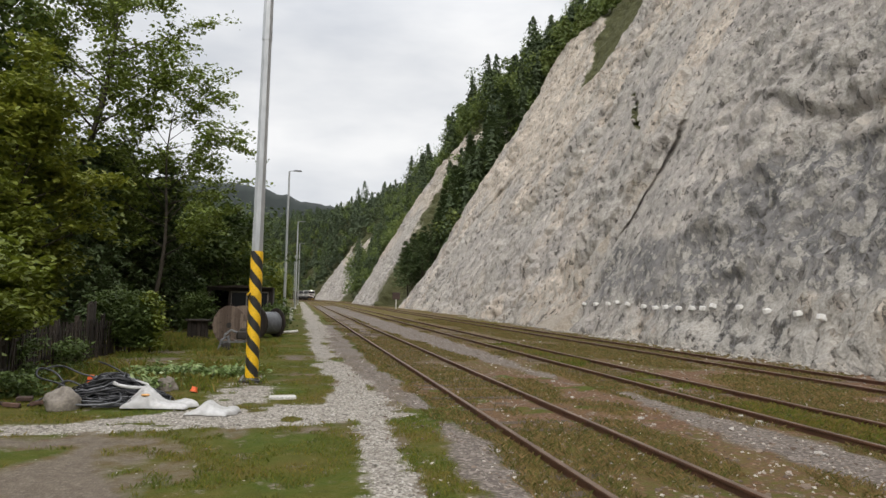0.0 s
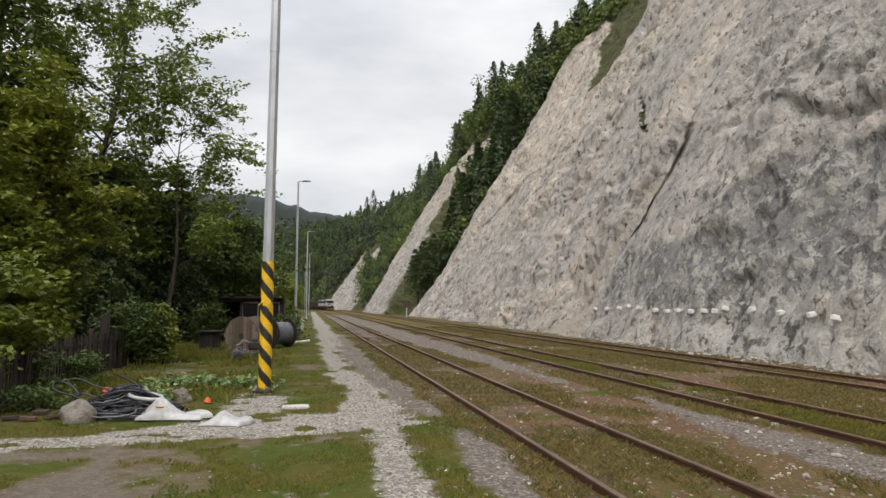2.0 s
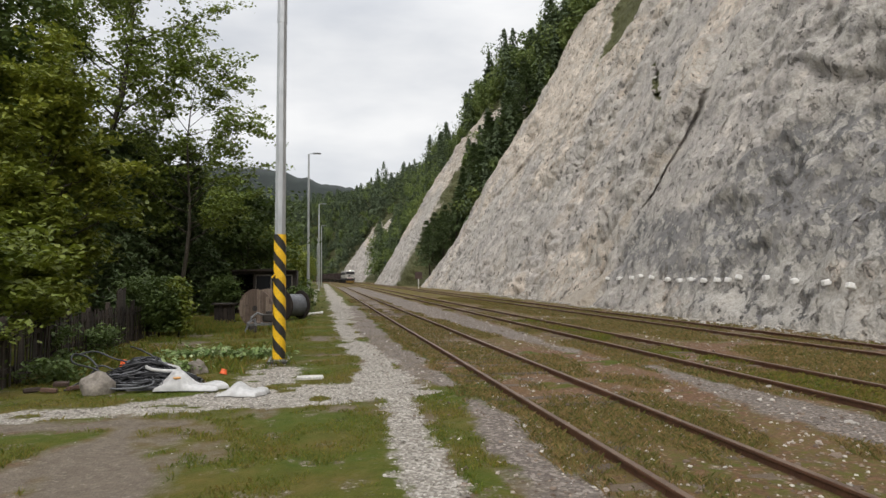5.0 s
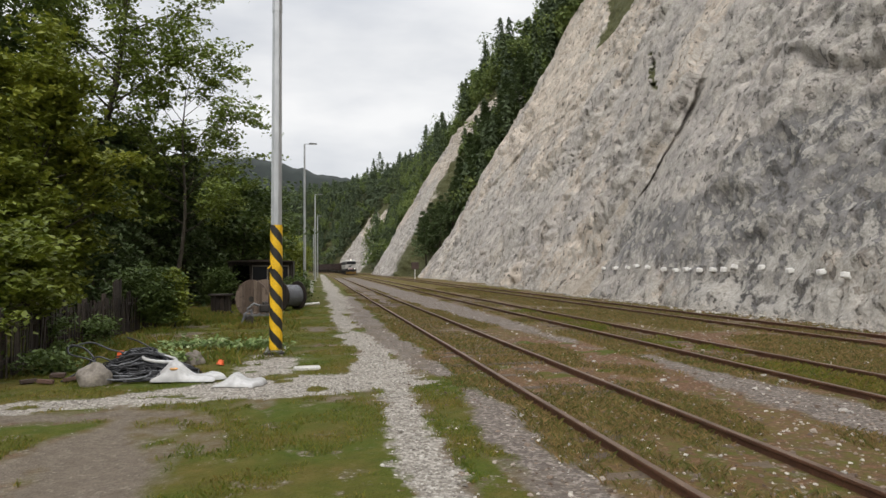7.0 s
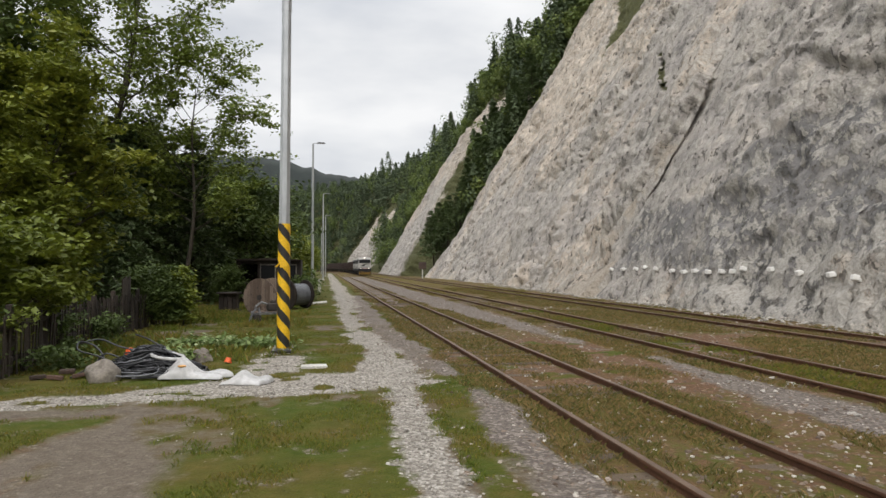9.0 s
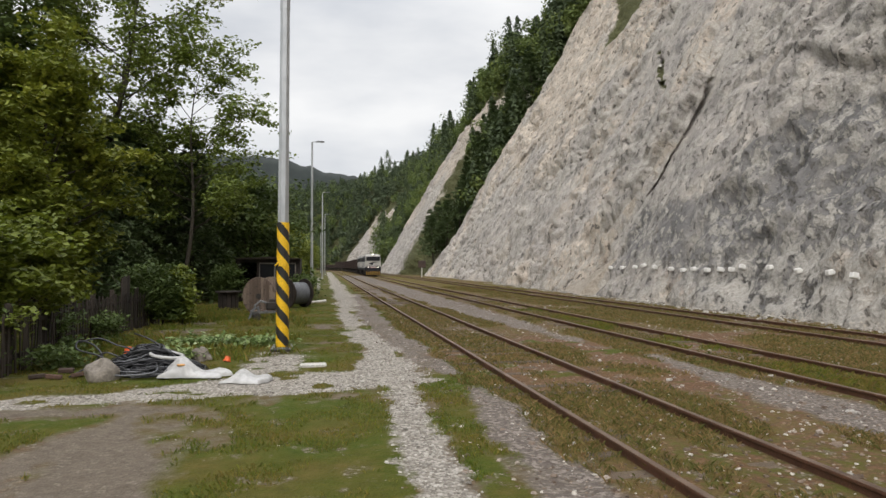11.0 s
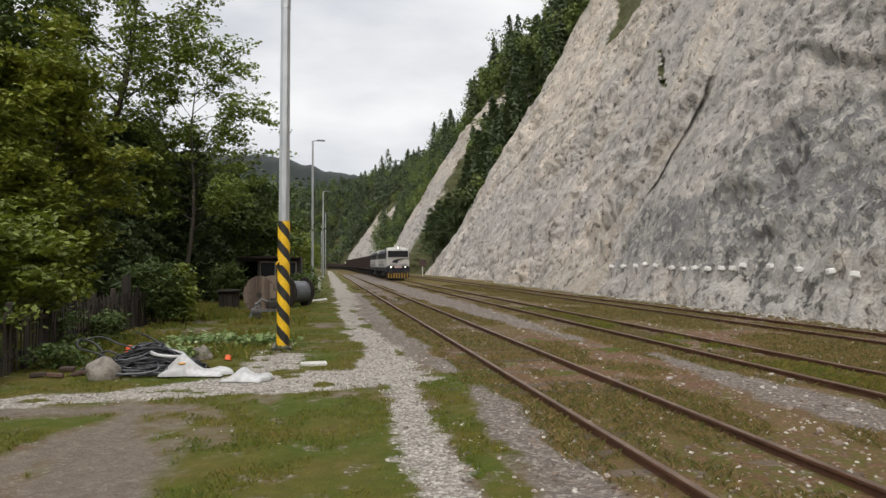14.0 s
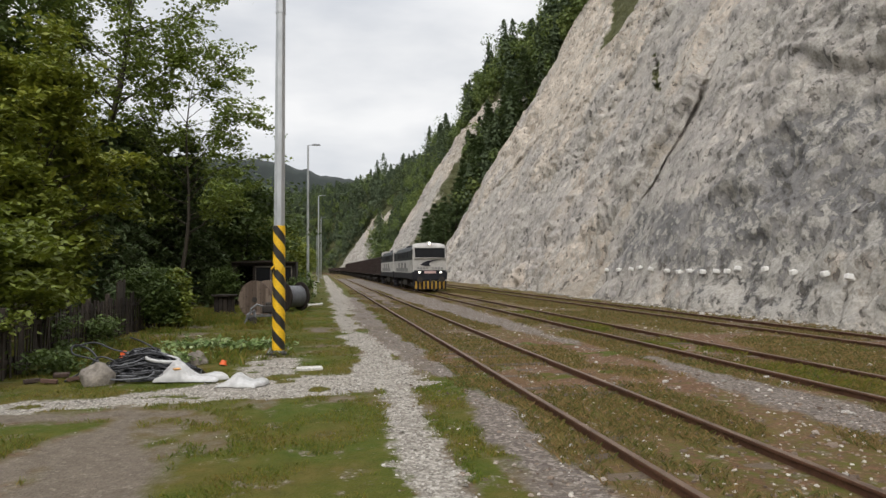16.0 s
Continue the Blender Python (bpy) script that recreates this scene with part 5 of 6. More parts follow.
block = anchor_block()
for i, (y, z) in enumerate(((40.2, 1.8), (38.4, 1.81), (36.5, 1.85), (35.5, 1.95), (33.9, 1.86), (31.9, 1.76), (30.6, 1.71), (29.6, 1.77), (28.3, 1.73), (27.2, 1.76), (26.3, 1.76), (25.6, 1.88), (23.7, 1.86), (21.9, 1.73), (20.2, 1.69), (19.0, 1.6))):
    s, bearing = z / 0.866, (15.7 + 0.047 * y + 0.577 * z) / y
    for _ in range(8):
        p, _m = slope_point(y, s)
        s, y = s + (z - float(p[2])) * 0.8, y + (float(p[0]) / bearing - float(p[1])) * 0.6
    at = pose(float(p[0]) - 0.2, float(p[1]), float(p[2]), random.uniform(-8, 8), random.uniform(-12, 25), random.uniform(-12, 12))
    if i == 0:
        block.matrix_basis = at
    else:
        copy_thing(block, at)

SIGN_DARK = material("dark_sign_plate", [(0.3, (0.04, 0.025, 0.02)), (0.7, (0.075, 0.045, 0.035))], 3, 0.7, 0, 0.1)
sg = thing("track_sign", "dark square sign board on a pale post by the line", "sign", "", pose(16.6, 112, 0))
part("post", rod(bmesh.new(), (0, 0, -0.1), (0, 0, 1.9), 0.1, n=10), CONCRETE, sg)
part("board", box(bmesh.new(), (0, -0.12, 2.2), (1.25, 0.06, 1.15), 0.02), SIGN_DARK, sg)
part("board_frame", box(bmesh.new(), (0, -0.08, 2.2), (1.33, 0.04, 1.23), 0.02), UNDER, sg)

# ---- things in the yard ----
OLD_WOOD = material("weathered_drum_planks", [(0.3, (0.1, 0.07, 0.052)), (0.7, (0.2, 0.15, 0.115))], 4, 0.9, 0, 0.5, 30, objects=0.5, stretch=(1, 1, 1))
DARK_WOOD = material("dark_damp_wood", [(0.3, (0.013, 0.009, 0.007)), (0.7, (0.032, 0.022, 0.016))], 4, 0.9, 0, 0.5, 30, objects=0.4)
FENCE_WOOD = material("dark_fence_wood", [(0.3, (0.027, 0.0198, 0.0156)), (0.7, (0.06, 0.045, 0.0348))], 4, 0.92, 0, 0.5, 30, objects=0.5, stretch=(3, 3, 0.6))
CABLE = material("black_cable_sheath", [(0.3, (0.013, 0.013, 0.015)), (0.7, (0.03, 0.03, 0.034))], 3, 0.4, 0, 0.1, 30)
CABLE_GREY = material("grey_cable_sheath", [(0.3, (0.104, 0.107, 0.117)), (0.7, (0.169, 0.172, 0.182))], 3, 0.4, 0, 0.1, 30)
PLASTIC = material("white_plastic_sheet", [(0.3, (0.4, 0.39, 0.375)), (0.7, (0.64, 0.63, 0.62))], 2.5, 0.35, 0, 0.2, 14, translucent=0.15, vary=0.1)
OCHRE = material("ochre_plastic_print", [(0.3, (0.5, 0.22, 0.05)), (0.7, (0.6, 0.32, 0.1))], 8, 0.5, 0, 0)
ORANGE = material("orange_plastic_cap", [(0.3, (0.75, 0.12, 0.03)), (0.7, (0.85, 0.18, 0.06))], 4, 0.45, 0, 0)
BRICK = material("red_brick", [(0.3, (0.05, 0.034, 0.026)), (0.7, (0.11, 0.062, 0.045))], 6, 0.9, 0, 0.4, 40, objects=0.5)
METAL_OLD = material("dull_scrap_metal", [(0.3, (0.1, 0.1, 0.1)), (0.7, (0.24, 0.24, 0.24))], 6, 0.5, 0.6, 0.3, 30)
WINDOW_WHITE = material("peeling_white_frame", [(0.35, (0.07, 0.06, 0.05)), (0.65, (0.2, 0.18, 0.15))], 5, 0.8, 0, 0.3)


def cable_drum(label, at, r, width, wood, wound):
    t = thing("cable_drum", label, "cable drum", "cable drums", at)
    for sx in (-1, 1):
        x = sx * width / 2
        fl = part("flange", rod(bmesh.new(), (x - 0.02, 0, r), (x + 0.02, 0, r), r * 0.985, n=36), wood, t)
        k, pl = 0, 0.13
        u = -r + 0.02
        while u < r - 0.03:
            w = min(pl, r - u)
            hgt = math.sqrt(max(r * r - max(abs(u), abs(u + w)) ** 2, 0.004)) * 2
            for face in (-1, 1):
                part("plank", box(bmesh.new(), (x + face * 0.032, u + w / 2, r), (0.026, w - 0.012, hgt * 0.995), 0.004), wood, fl)
            u += w
            k += 1
        part("hub_plate", rod(bmesh.new(), (x - 0.06, 0, r), (x + 0.06, 0, r), 0.11, n=16), UNDER, fl)
        for a in range(6):
            ca, sa = math.cos(a * math.tau / 6 + 0.3), math.sin(a * math.tau / 6 + 0.3)
            part("bolt", rod(bmesh.new(), (x - 0.06, ca * r * 0.5, r + sa * r * 0.5), (x + 0.06, ca * r * 0.5, r + sa * r * 0.5), 0.022, n=8), UNDER, fl)
    part("barrel", rod(bmesh.new(), (-width / 2, 0, r), (width / 2, 0, r), r * 0.5, n=24), wood, t)
    if wound:
        n = int(width / 0.07)
        bm = bmesh.new()
        for i in range(n):
            x = -width / 2 + 0.05 + (width - 0.1) * i / (n - 1)
            bmesh.ops.create_cone(bm, cap_ends=True, segments=28, radius1=r * 0.74, radius2=r * 0.74, depth=0.05, matrix=Matrix.Translation((x, 0, r)) @ Matrix.Rotation(radians(90), 4, "Y"))
        part("wound_cable", bm, wound, t)
    return t


cable_drum("large weathered wooden cable drum standing on the grass", pose(-2.3, 27.0, 0, 0, 0, 62), 0.76, 0.85, OLD_WOOD, None)
cable_drum("grey wooden cable drum wound with pale cable", pose(-1.28, 31.2, 0, 0, 0, 38), 0.68, 0.95, DARK_WOOD, CABLE_GREY)
tbl = thing("small_drum", "small dark cable drum lying flat as a table", "cable drum", "cable drums", pose(-4.15, 30.2, 0))
part("top_flange", rod(bmesh.new(), (0, 0, 0.78), (0, 0, 0.84), 0.55, n=28), DARK_WOOD, tbl)
part("bottom_flange", rod(bmesh.new(), (0, 0, 0.0), (0, 0, 0.06), 0.5, n=28), DARK_WOOD, tbl)
for k in range(14):
    a = k * math.tau / 14
    part("stave", box(bmesh.new(), (0.4 * math.cos(a), 0.4 * math.sin(a), 0.42), (0.05, 0.16, 0.74), 0.008, Matrix.Rotation(a, 4, "Z")), DARK_WOOD, tbl)


def hut():
    t = thing("garden_hut", "dark wooden hut with old white window frames", "hut", "", pose(-2.9, 37.0, 0))
    part("wall_back", box(bmesh.new(), (0, 1.4, 1.15), (3.2, 0.1, 2.3), 0.01), DARK_WOOD, t)
    for sx in (-1, 1):
        part("wall_side", box(bmesh.new(), (sx * 1.6, 0, 1.15), (0.1, 2.7, 2.3), 0.01), DARK_WOOD, t)
    for k in range(16):
        part("plank", box(bmesh.new(), (-1.5 + k * 0.2, -1.4, 0.6), (0.185, 0.05, 1.2), 0.006), DARK_WOOD, t)
    part("lintel", box(bmesh.new(), (0, -1.4, 2.22), (3.2, 0.08, 0.2), 0.01), DARK_WOOD, t)
    for x in (-1.5, -0.5, 0.5, 1.5):
        part("corner_post", box(bmesh.new(), (x, -1.38, 1.1), (0.14, 0.14, 2.2), 0.01), DARK_WOOD, t)
    for x in (-0.05, 1.02):
        w = part("window", box(bmesh.new(), (x, -1.36, 1.66), (0.8, 0.02, 0.85)), SCREEN, t)
        for dx, dz, sx, sz in ((0, 0.42, 0.86, 0.08), (0, -0.42, 0.86, 0.08), (-0.4, 0, 0.08, 0.9), (0.4, 0, 0.08, 0.9)):
            part("window_frame", box(bmesh.new(), (x + dx, -1.42, 1.66 + dz), (sx, 0.05, sz), 0.006), WINDOW_WHITE, w)
    part("roof", prism(bmesh.new(), [(-1.66, 2.3), (1.66, 2.3), (1.66, 2.34), (0, 2.42), (-1.66, 2.34)], "y", -1.75, 1.7), DARK_WOOD, t)
    return t


hut()


def trolley():
    t = thing("scrap_trolley", "small rusty trolley with scrap metal parts", "trolley", "", pose(-1.95, 24.4, 0, 0, 0, 12))
    part("frame", box(box(bmesh.new(), (0, -0.25, 0.3), (1.2, 0.06, 0.08), 0.01), (0, 0.25, 0.3), (1.2, 0.06, 0.08), 0.01), METAL_OLD, t)
    for k in range(5):
        part("slat", box(bmesh.new(), (-0.5 + k * 0.25, 0, 0.36), (0.14, 0.6, 0.03), 0.005), OLD_WOOD, t)
    for dx in (-0.45, 0.45):
        for dy in (-0.3, 0.3):
            part("wheel", rod(bmesh.new(), (dx, dy - 0.03, 0.14), (dx, dy + 0.03, 0.14), 0.14, n=16), UNDER, t)
    part("engine_block", box(box(bmesh.new(), (0.1, 0, 0.52), (0.4, 0.35, 0.28), 0.04), (0.12, 0, 0.7), (0.2, 0.2, 0.12), 0.03), UNDER, t)
    part("crank_arm", tube(bmesh.new(), [(-0.55, -0.1, 0.2), (-0.5, -0.12, 0.55), (-0.3, -0.1, 0.7), (-0.1, -0.05, 0.62)], 0.045), METAL_OLD, t)
    part("hose", tube(bmesh.new(), [(-0.7, -0.2, 0.03), (-0.62, -0.2, 0.35), (-0.4, -0.2, 0.5), (-0.35, -0.2, 0.1)], 0.05), CABLE_GREY, t)
    return t


trolley()
pp = thing("white_pipe", "short pale pipe lying in the grass", "pipe", "", pose(-0.55, 33.5, 0.06))
part("tube", rod(rod(bmesh.new(), (-0.6, 0, 0.02), (0.6, 0.15, 0.12), 0.06, n=12), (0.58, 0.147, 0.118), (0.66, 0.157, 0.125), 0.075, n=12), CONCRETE, pp)
pm = thing("stone_post", "short dark timber post in the grass", "post", "", pose(-0.4, 52, 0))
part("post", box(box(bmesh.new(), (0, 0, 0.45), (0.25, 0.25, 0.95), 0.03), (0, 0, 0.97), (0.3, 0.3, 0.08), 0.02), CONCRETE, pm)


def fence():
    t = thing("picket_fence", "old dark wooden picket fence overgrown by bushes", "fence")
    line = [(-5.35, 9.0), (-5.55, 13.1), (-6.05, 17.5), (-5.85, 20.0), (-5.6, 24.0)]
    picket = box(bmesh.new(), (0, 0, 0.56), (0.02, 0.075, 1.1), 0.004)
    first = part("picket", picket, FENCE_WOOD, t)
    n = 0
    for (x0, y0), (x1, y1) in zip(line, line[1:]):
        ln = math.hypot(x1 - x0, y1 - y0)
        ang = math.degrees(math.atan2(-(x1 - x0), y1 - y0))
        for k in range(int(ln / 0.125)):
            f = (k + 0.5) * 0.125 / ln
            if random.random() < 0.08:
                continue
            at = pose(x0 + (x1 - x0) * f + 0.05, y0 + (y1 - y0) * f, random.uniform(-0.07, 0.05), random.uniform(-3.5, 3.5), random.uniform(-3, 3), ang)
            if n == 0:
                first.matrix_basis = at
            else:
                o = new("picket", first.data)
                o.parent = t
                o.matrix_basis = at
            n += 1
        mid = ((x0 + x1) / 2, (y0 + y1) / 2)
        for z in (0.3, 0.88):
            part("fence_rail", box(bmesh.new(), (mid[0], mid[1], z), (0.05, ln, 0.09), 0.01, Matrix.Rotation(radians(ang), 4, "Z")), FENCE_WOOD, t)
        for f in (0.0, 0.5):
            part("fence_post", box(bmesh.new(), (x0 + (x1 - x0) * f - 0.06, y0 + (y1 - y0) * f, 0.62), (0.11, 0.11, 1.32), 0.015), FENCE_WOOD, t)
    return t


fence()
bs = thing("board_panel", "tall dark grey board panel standing behind the fence", "board panel", "", pose(-5.9, 21.3, 0, 0, 0, 8))
for k in range(6):
    part("board", box(bmesh.new(), (0, -0.8 + k * 0.27, 0.8 + 0.03 * (k % 3)), (0.04, 0.26, 1.6), 0.006), FENCE_WOOD, bs)

# the heap: boulder, cable coils, sacks
boulder("boulder", "rough grey-brown boulder beside the cable heap", pose(-3.74, 12.15, -0.03, 0, 0, 200), (0.27, 0.25, 0.26), 14.3)
boulder("boulder", "grey field stone in the grass by the sacks", pose(-2.5, 14.3, -0.03), (0.22, 0.2, 0.2), 7)


def cable_heap():
    t = thing("cable_heap", "tangled heap of black and grey cable coils", "cable heap", "", pose(-3.06, 12.55, 0))
    rr = random.Random(4)
    for k in range(120):
        cx, cyy = rr.gauss(0, 0.38), rr.gauss(0, 0.18)
        a0, rad, sq = rr.uniform(0, 6.28), rr.uniform(0.16, 0.5), rr.uniform(0.55, 1)
        tilt, z0 = rr.uniform(-0.35, 0.35), 0.05 + 0.3 * math.exp(-(cx * cx / 0.22 + cyy * cyy / 0.08)) * rr.random() + 0.02
        pts = []
        turns = rr.uniform(0.6, 1.6)
        m = 22
        for i in range(m):
            a = a0 + turns * math.tau * i / (m - 1)
            x, y = cx + rad * math.cos(a), cyy + rad * sq * 0.6 * math.sin(a)
            x = max(-0.8, min(0.95, x))
            hill = 0.4 * math.exp(-(x * x / 0.42 + y * y / 0.12))
            pts.append((x, y, max(0.03, z0 * 0.5 + hill * rr.uniform(0.85, 1.05) + tilt * rad * math.sin(a) * 0.5)))
        part("cable", tube(bmesh.new(), pts, rr.choice((0.009, 0.012, 0.016)), 5), CABLE if rr.random() < 0.86 else CABLE_GREY, t, smooth=True)
    bm = bmesh.new()
    bmesh.ops.create_icosphere(bm, subdivisions=3, radius=1)
    for v in bm.verts:
        k = 1 + 0.25 * noise.noise(v.co * 2.2)
        v.co = Vector((v.co.x * 0.62 * k, v.co.y * 0.3 * k, max(v.co.z * 0.27 * k, -0.02)))
    part("packed_coil", bm, CABLE, t)
    arcs = (
        [(-0.95, 0.1, 0.02), (-0.85, 0.2, 0.3), (-1.05, 0.35, 0.52), (-1.35, 0.5, 0.58), (-1.3, 0.3, 0.45), (-0.9, 0.1, 0.36), (-0.6, -0.1, 0.22), (-0.45, -0.25, 0.05)],
        [(-1.35, 0.5, 0.55), (-1.0, 0.5, 0.62), (-0.6, 0.3, 0.5), (-0.1, 0.15, 0.4), (0.3, 0.05, 0.3)],
        [(-0.5, 0.9, 0.66), (-0.2, 0.6, 0.6), (0.15, 0.3, 0.45), (0.4, 0.1, 0.25)],
        [(-1.3, -0.1, 0.02), (-1.0, 0.1, 0.2), (-0.8, 0.15, 0.4), (-0.5, 0.1, 0.3)],
    )
    for a in arcs:
        fine = []
        for i in range(len(a) - 1):
            p0, p1, p2, p3 = (Vector(a[max(i - 1, 0)]), Vector(a[i]), Vector(a[i + 1]), Vector(a[min(i + 2, len(a) - 1)]))
            for q in range(6):
                u = q / 6
                fine.append(0.5 * ((2 * p1) + (p2 - p0) * u + (2 * p0 - 5 * p1 + 4 * p2 - p3) * u * u + (3 * p1 - p0 - 3 * p2 + p3) * u ** 3))
        fine.append(Vector(a[-1]))
        part("loose_cable", tube(bmesh.new(), fine, 0.017, 6), CABLE, t, smooth=True)
    return t


cable_heap()


def sack(name, label, at, size, seed, turn_up=0.0):
    bm = bmesh.new()
    bmesh.ops.create_grid(bm, x_segments=46, y_segments=30, size=1)
    top = list(bm.verts)
    for v in top:
        x, y = v.co.x, v.co.y
        edge = max(0, 1 - max(abs(x), abs(y)) ** 3)
        p = Vector((x * 2.1 + seed, y * 2.1, 0.3))
        crease = abs(noise.noise(Vector((p.x * 0.55 + p.y * 1.4, p.y * 0.8 - p.x * 0.3, seed)))) + 0.5 * abs(noise.noise(Vector((p.x * 1.3 - p.y * 2.2, p.y * 1.2, seed + 4))))
        fold = 0.35 + 0.5 * noise.noise(p * 0.45) - 0.45 * max(0.0, 0.28 - crease) / 0.28
        wob = 1 + 0.25 * noise.noise(Vector((x * 1.5, y * 1.5, seed)))
        hgt = (edge ** 0.6) * (0.6 + 0.7 * fold) * (0.8 + 0.3 * math.cos(x * 4.2 + 1.6 + y)) * (1 + turn_up * -x)
        v.co = Vector((x * size[0] * wob * (1 - 0.15 * y * y), y * size[1] * wob, 0.01 + size[2] * hgt))
    geom = bmesh.ops.solidify(bm, geom=bm.faces[:], thickness=0.006)
    return tagged(part(name, bm, PLASTIC, None, "", True, at), label, "plastic sack")


sack("plastic_sack", "crumpled white plastic sack draped over the cables", pose(-2.22, 12.14, 0.02, 0, 0, -12), (0.58, 0.23, 0.29), 2.0, 0.3)
# ochre stain of the sack, added as a separate flattened blob
st = thing("rag", "small ochre stain on the white sack, added as a flat lump", "rag", "", pose(-2.42, 12.03, 0.24))
bm = bmesh.new()
bmesh.ops.create_icosphere(bm, subdivisions=2, radius=1)
for v in bm.verts:
    v.co = Vector((v.co.x * 0.08, v.co.y * 0.06, v.co.z * 0.022)) * (1 + 0.3 * noise.noise(v.co * 2))
part("rag", bm, OCHRE, st, smooth=True)
sack("plastic_sheet", "flat white plastic sheet at the path edge", pose(-1.26, 11.55, 0.0, 0, 0, -22), (0.38, 0.26, 0.19), 5.0, 0.15)
rg = thing("hose_ring", "white hose ring on top of the cable heap", "hose", "", pose(-2.74, 12.4, 0.37, 12, 8, 10))
part("ring", tube(bmesh.new(), [(0.27 * math.cos(a * math.tau / 28), 0.15 * math.sin(a * math.tau / 28), 0) for a in range(29)], 0.03, 8), PLASTIC, rg, smooth=True)
for x, y, z in ((-1.93, 13.9, 0.02),):
    c = thing("orange_cap", "bright orange plastic cap by the cable heap", "cap", "orange caps", pose(x, y, z, random.uniform(-40, 40), random.uniform(-40, 40), 0))
    bm = rod(bmesh.new(), (0, 0, 0), (0, 0, 0.1), 0.065, 0.055, n=14)
    rod(bm, (0, 0, 0), (0, 0, 0.025), 0.08, n=14)
    part("cap", bm, ORANGE, c)
for x, y, h in ((-3.72, 13.6, 0.3), (-3.5, 13.5, 0.24)):
    c = thing("marker_stake", "short wooden stake with a bright orange cap", "stake", "marker stakes", pose(x, y, 0, random.uniform(-6, 6), random.uniform(-6, 6), 0))
    part("stake", rod(bmesh.new(), (0, 0, -0.05), (0, 0, h), 0.02, n=8), FENCE_WOOD, c)
    bm = rod(bmesh.new(), (0, 0, h - 0.03), (0, 0, h + 0.09), 0.07, 0.055, n=14)
    part("cap", rod(bm, (0, 0, h - 0.03), (0, 0, h), 0.08, n=14), ORANGE, c)
sl = thing("concrete_slab", "small pale concrete slab lying at the path edge", "slab", "", pose(-0.2, 12.95, 0.0, 0, 0, 4))
part("slab", box(box(bmesh.new(), (0, 0, 0.03), (0.5, 0.22, 0.07), 0.015), (0, 0, 0.045), (0.36, 0.12, 0.06), 0.01), CONCRETE, sl)
for x, y, a in ((-4.55, 12.3, 10), (-4.2, 12.5, 50), (-4.85, 12.4, 30), (-4.6, 13.0, 5)):
    b = thing("loose_brick", "old red brick lying by the fence", "brick", "loose bricks", pose(x, y, 0.03, random.uniform(-12, 12), random.uniform(-12, 12), a))
    part("brick", box(bmesh.new(), (0, 0, 0.03), (0.25, 0.12, 0.07), 0.01), BRICK, b)


def leafy_plant(at, seed):
    t = thing("leafy_plant", "low pale green leafy garden plant", "plant", "garden plants", at)
    rr = np.random.default_rng(seed)
    c = np.stack([rr.normal(size=240) * 0.24, rr.normal(size=240) * 0.16, np.abs(rr.normal(size=240)) * 0.11 + 0.06], 1)
    v, f = leaf_cloud(c, 0.065, rr, 0.6, 1.2)
    o = new("leaves", sheet_mesh("leaves", v, f, LEAF_PALE, False))
    o.parent = t
    part("stem", rod(bmesh.new(), (0, 0, 0), (0, 0, 0.16), 0.012, n=6), BARK, t)
    return t


LEAF_PALE = material("pale_variegated_leaves", [(0.25, (0.12, 0.19, 0.05)), (0.6, (0.22, 0.29, 0.1)), (0.9, (0.42, 0.46, 0.27))], 2, 0.6, 0, 0, 8, islands=0.6, translucent=0.25)
leafy_plant(pose(-2.85, 14.1, 0), 1)
for k in range(9):
    leafy_plant(pose(-3.4 + k * 0.27 + random.uniform(-0.1, 0.1), 16.6 + random.uniform(-0.25, 0.25), -0.05), 10 + k)

# ---- grass, weeds and loose stones ----
def blades(name, label, x, y, size, mat, seed, lean=0.5):
    r = np.random.default_rng(seed)
    k = len(x)
    z = ground_z(x, y) + 0.01
    h = size * r.uniform(0.5, 1.4, k)
    a = r.random(k) * math.tau
    d = np.stack([np.cos(a), np.sin(a)], 1)
    ln = h[:, None] * r.normal(size=(k, 2)) * lean
    w = (0.055 * h + 0.002)[:, None]
    base = np.stack([x, y], 1)
    p0 = np.concatenate([base - d * w, z[:, None] - 0.02], 1)
    p1 = np.concatenate([base + d * w, z[:, None] - 0.02], 1)
    p2 = np.concatenate([base + ln * 0.4 + d * w * 0.7, (z + h * 0.6)[:, None]], 1)
    p3 = np.concatenate([base + ln, (z + h)[:, None]], 1)
    v = np.stack([p0, p1, p2, p3], 1).reshape(-1, 3)
    return tagged(new(name, sheet_mesh(name, v, np.arange(4 * k).reshape(-1, 4), mat, False)), label, "grass", kind="stuff")


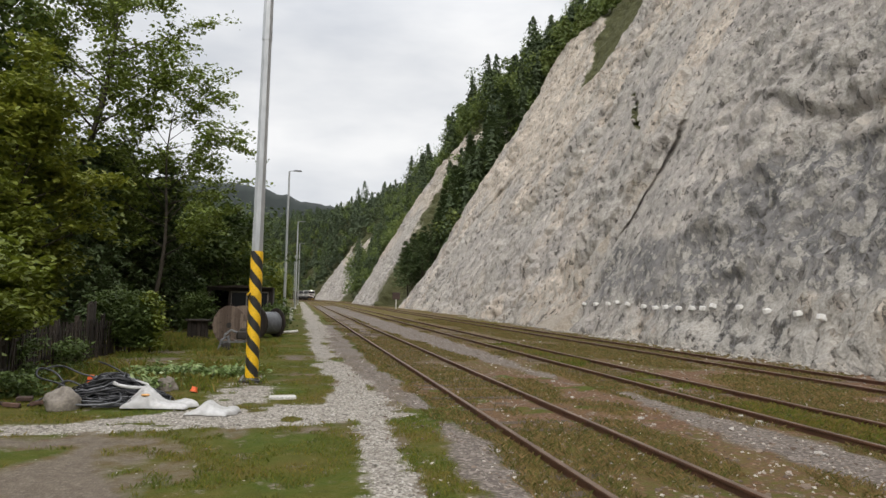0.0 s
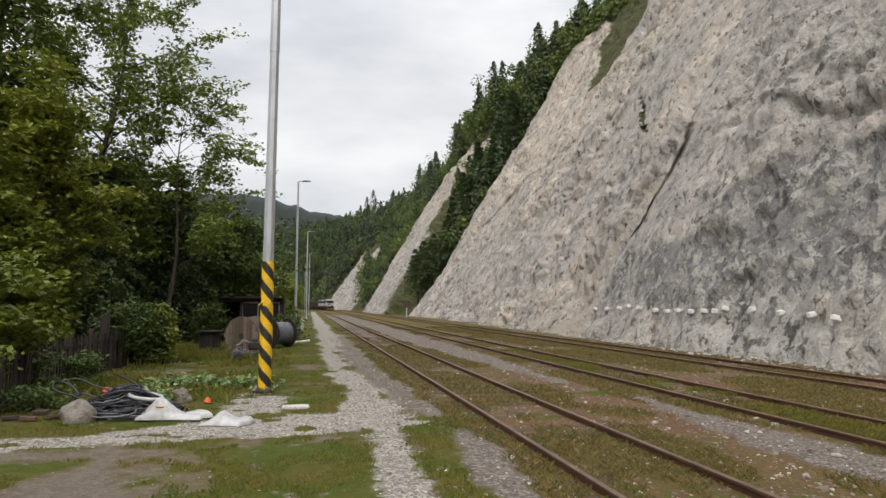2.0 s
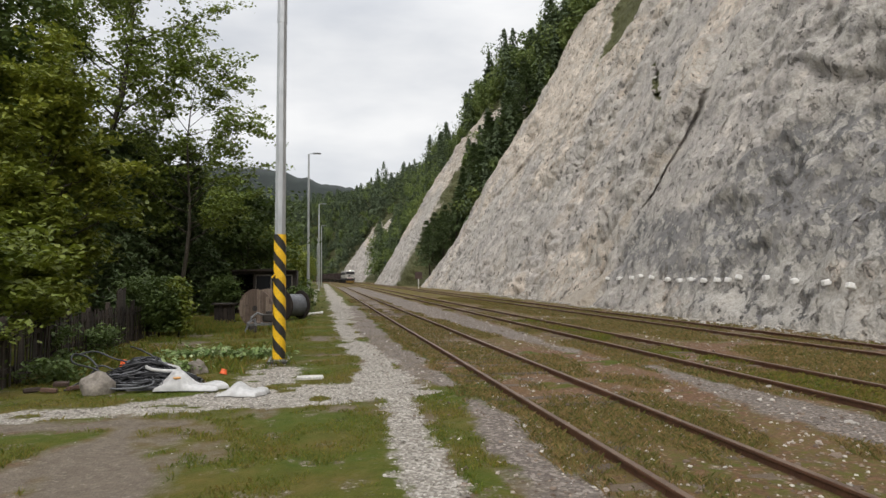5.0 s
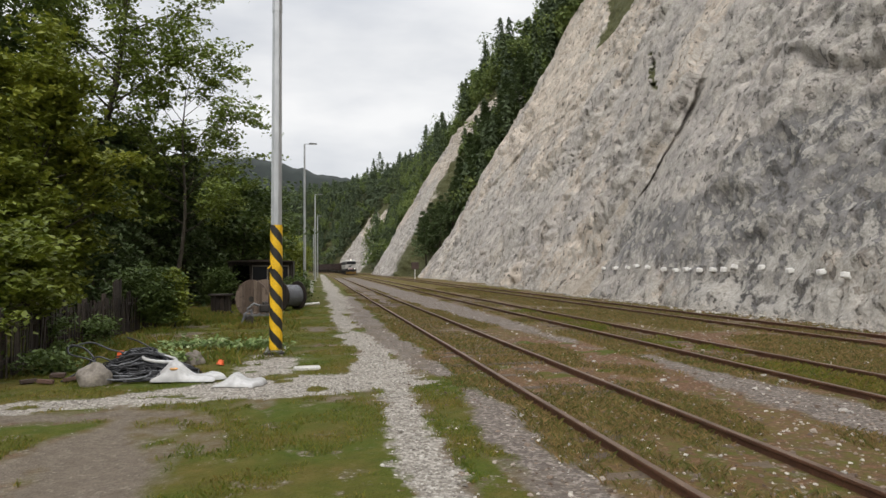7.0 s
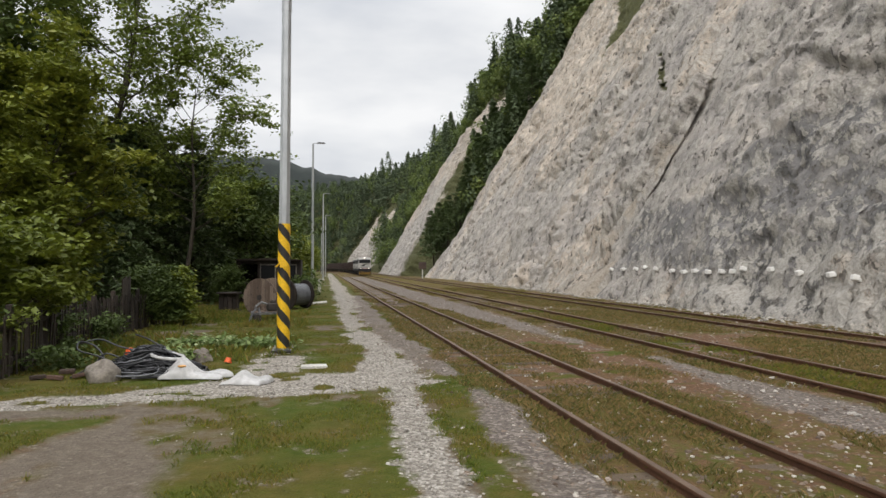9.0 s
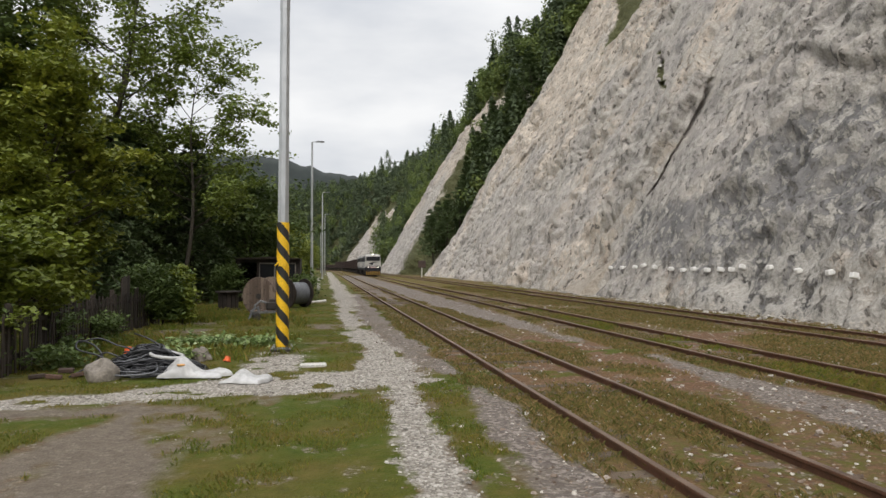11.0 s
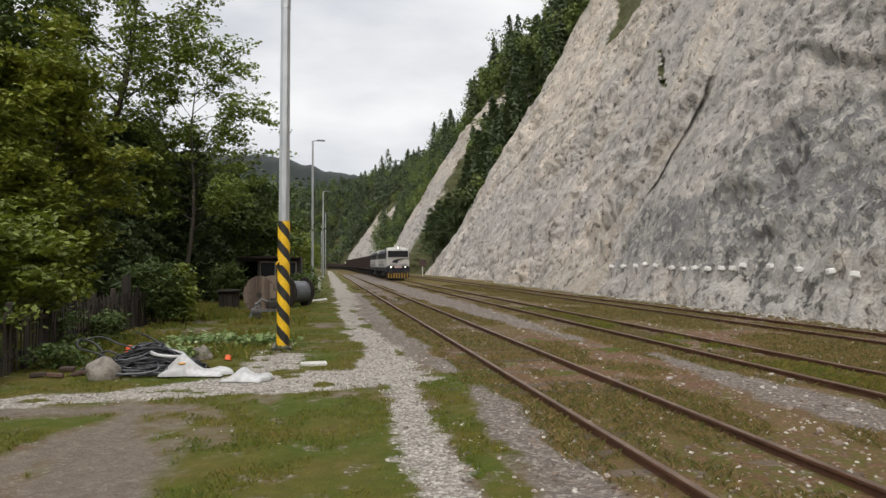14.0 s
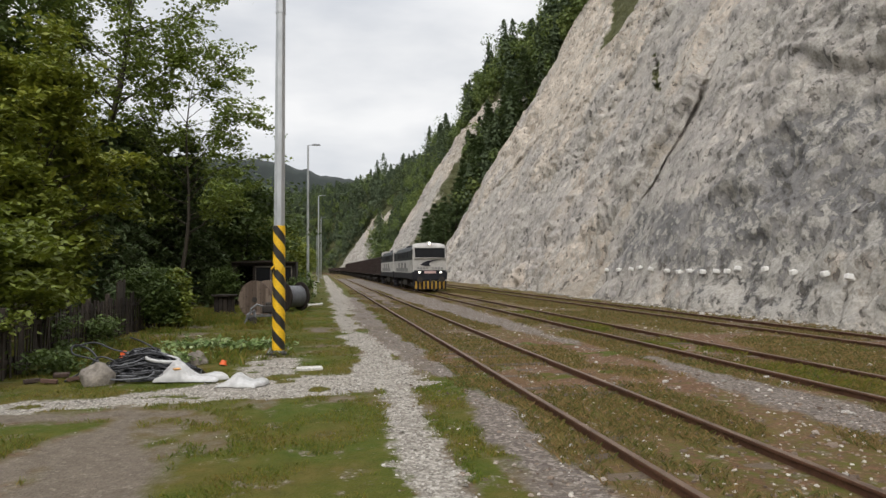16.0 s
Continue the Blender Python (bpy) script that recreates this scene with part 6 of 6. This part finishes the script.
def pebbles(name, label, x, y, size, mat, seed, sink=0.3):
    r = np.random.default_rng(seed)
    k = len(x)
    z = ground_z(x, y)
    s = size * r.lognormal(0, 0.4, (k, 1, 1))
    ang = np.arange(5) * math.tau / 5
    ring = [(0.95 * math.cos(a), 0.95 * math.sin(a), 0.1) for a in ang] + [(0.6 * math.cos(a + 0.6), 0.6 * math.sin(a + 0.6), 0.62) for a in ang]
    base = np.array(ring)
    m = len(base)
    v = base[None] * s * r.uniform(0.75, 1.2, (k, m, 1)) + r.normal(size=(k, m, 3)) * s * 0.1
    v[..., 2] -= 0.3 * s[..., 0]
    a = r.random(k) * math.tau
    ca, sa = np.cos(a)[:, None], np.sin(a)[:, None]
    v = np.stack([v[..., 0] * ca - v[..., 1] * sa, v[..., 0] * sa + v[..., 1] * ca, v[..., 2]], -1)
    v += np.stack([x, y, z + s[:, 0, 0] * sink], 1)[:, None]
    tri = []
    for i in range(5):
        j = (i + 1) % 5
        tri += [(i, j, 5 + i), (j, 5 + j, 5 + i)]
    tri += [(5, 6, 7), (5, 7, 8), (5, 8, 9)]
    f = (np.array(tri)[None] + m * np.arange(k)[:, None, None]).reshape(-1, 3)
    return tagged(new(name, sheet_mesh(name, v.reshape(-1, 3), f, mat, False)), label, "stones", kind="stuff")


rng = np.random.default_rng(77)


def scatter(k, x0, x1, y0, y1, near=1.5):
    return rng.uniform(x0, x1, k), y0 + (y1 - y0) * rng.random(k) ** near


x, y = scatter(230000, -8, 2.7, 4.0, 34, 1.8)
pa, lo, gr, la, we = covers(x, y)
ok = (la > 0.02) & (fbm(x * 1.6, y * 1.6, 3, 93) > -0.04) & (pa < 0.0) & (lo < 0.02) & (gr < 0.02)
blades("lawn_grass", "short uneven green grass", x[ok], y[ok], 0.036, GRASS, 1)
x, y = scatter(26000, -7, 0.2, 13, 36, 1.0)
pa, lo, gr, la, we = covers(x, y)
ok = (pa < -0.12) & (x < -0.5 - 0.2 * rng.random(len(x))) & (fbm(x * 0.6, y * 0.6, 3, 91) > -0.06)
blades("tall_grass", "taller green grass and weeds in the garden", x[ok], y[ok], 0.16, GRASS, 2, 0.45)
x, y = scatter(270000, 2.2, 16, 4.0, 60, 1.7)
pa, lo, gr, la, we = covers(x, y)
ok = (we > 0.0 + 0.08 * rng.random(len(x))) & (gr < 0.05) & (np.min([np.abs(np.abs(x - t) - 0.7525) for t in TRACKS], 0) > 0.06)
blades("track_weeds", "dry yellow-green weeds between the tracks", x[ok], y[ok], 0.047, WEEDS, 3, 0.9)
x, y = scatter(16000, 7.95, 9.3, 4.0, 30, 1.2)
ok = np.abs(x - 8.62) < 0.62 + 0.1 * rng.random(len(x))
ok &= fbm(x * 0.8, y * 0.4, 3, 92) > -0.05
blades("rail_grass", "green grass growing between the rails", x[ok], y[ok], 0.075, GRASS, 4, 0.7)
x, y = scatter(42000, -6, 2.2, 4.0, 40, 2.0)
pa, lo, gr, la, we = covers(x, y)
ok = pa > -0.05 - 0.1 * (rng.random(len(x)) < 0.2)
pebbles("path_gravel", "pale crushed limestone on the path", x[ok], y[ok], 0.0145, STONES, 5)
x, y = scatter(24000, 1.3, 16, 4.0, 45, 2.0)
pa, lo, gr, la, we = covers(x, y)
ok = (np.min([np.abs(np.abs(x - t) - 0.7525) for t in TRACKS], 0) > 0.07) & (rng.random(len(x)) < np.where(gr > 0, 0.9, 0.55))
pebbles("ballast_stones", "brown and pale ballast stones", x[ok], y[ok], 0.017, BALLAST, 6)
x, y = scatter(330, 2.6, 15.5, 4.5, 45, 1.4)
pebbles("scattered_stones", "larger pale stones scattered between the tracks", x, y, 0.034, STONES, 7)
x, y = rng.uniform(14.9, 16.9, 2600), rng.uniform(12, 70, 2600)
pebbles("fallen_rock", "pale broken rock at the cliff foot", x + 0.047 * y * 0.8 + rng.normal(size=2600) * 0.3, y, 0.055, STONES, 8, 0.4)


x, y = scatter(5200, -4, 2.4, 4.3, 16, 1.7)
pa, lo, gr, la, we = covers(x, y)
ok = (lo < 0) & (pa < 0.1) & (fbm(x * 1.2, y * 1.2, 3, 95) > 0.0)
pebbles("yard_grit", "small pale stones strewn over the worn grass", x[ok], y[ok], 0.008, STONES, 12)


# ---- what moves ----
SPEED, FRONT_AT_END = 13.15, 51.5


def rail_pose(y):
    x = TRACKS[1] + float(bend(y))
    dx = float(bend(y + 1) - bend(y - 1)) / 2
    return pose(x, y, 0.094, 0, 0, -math.degrees(math.atan(dx)))


def motions():
    for vehicle, behind in TRAIN:
        walk(vehicle, [(t, rail_pose(FRONT_AT_END + SPEED * (16.0 - t) + behind)) for t in range(0, 17)])


motions()
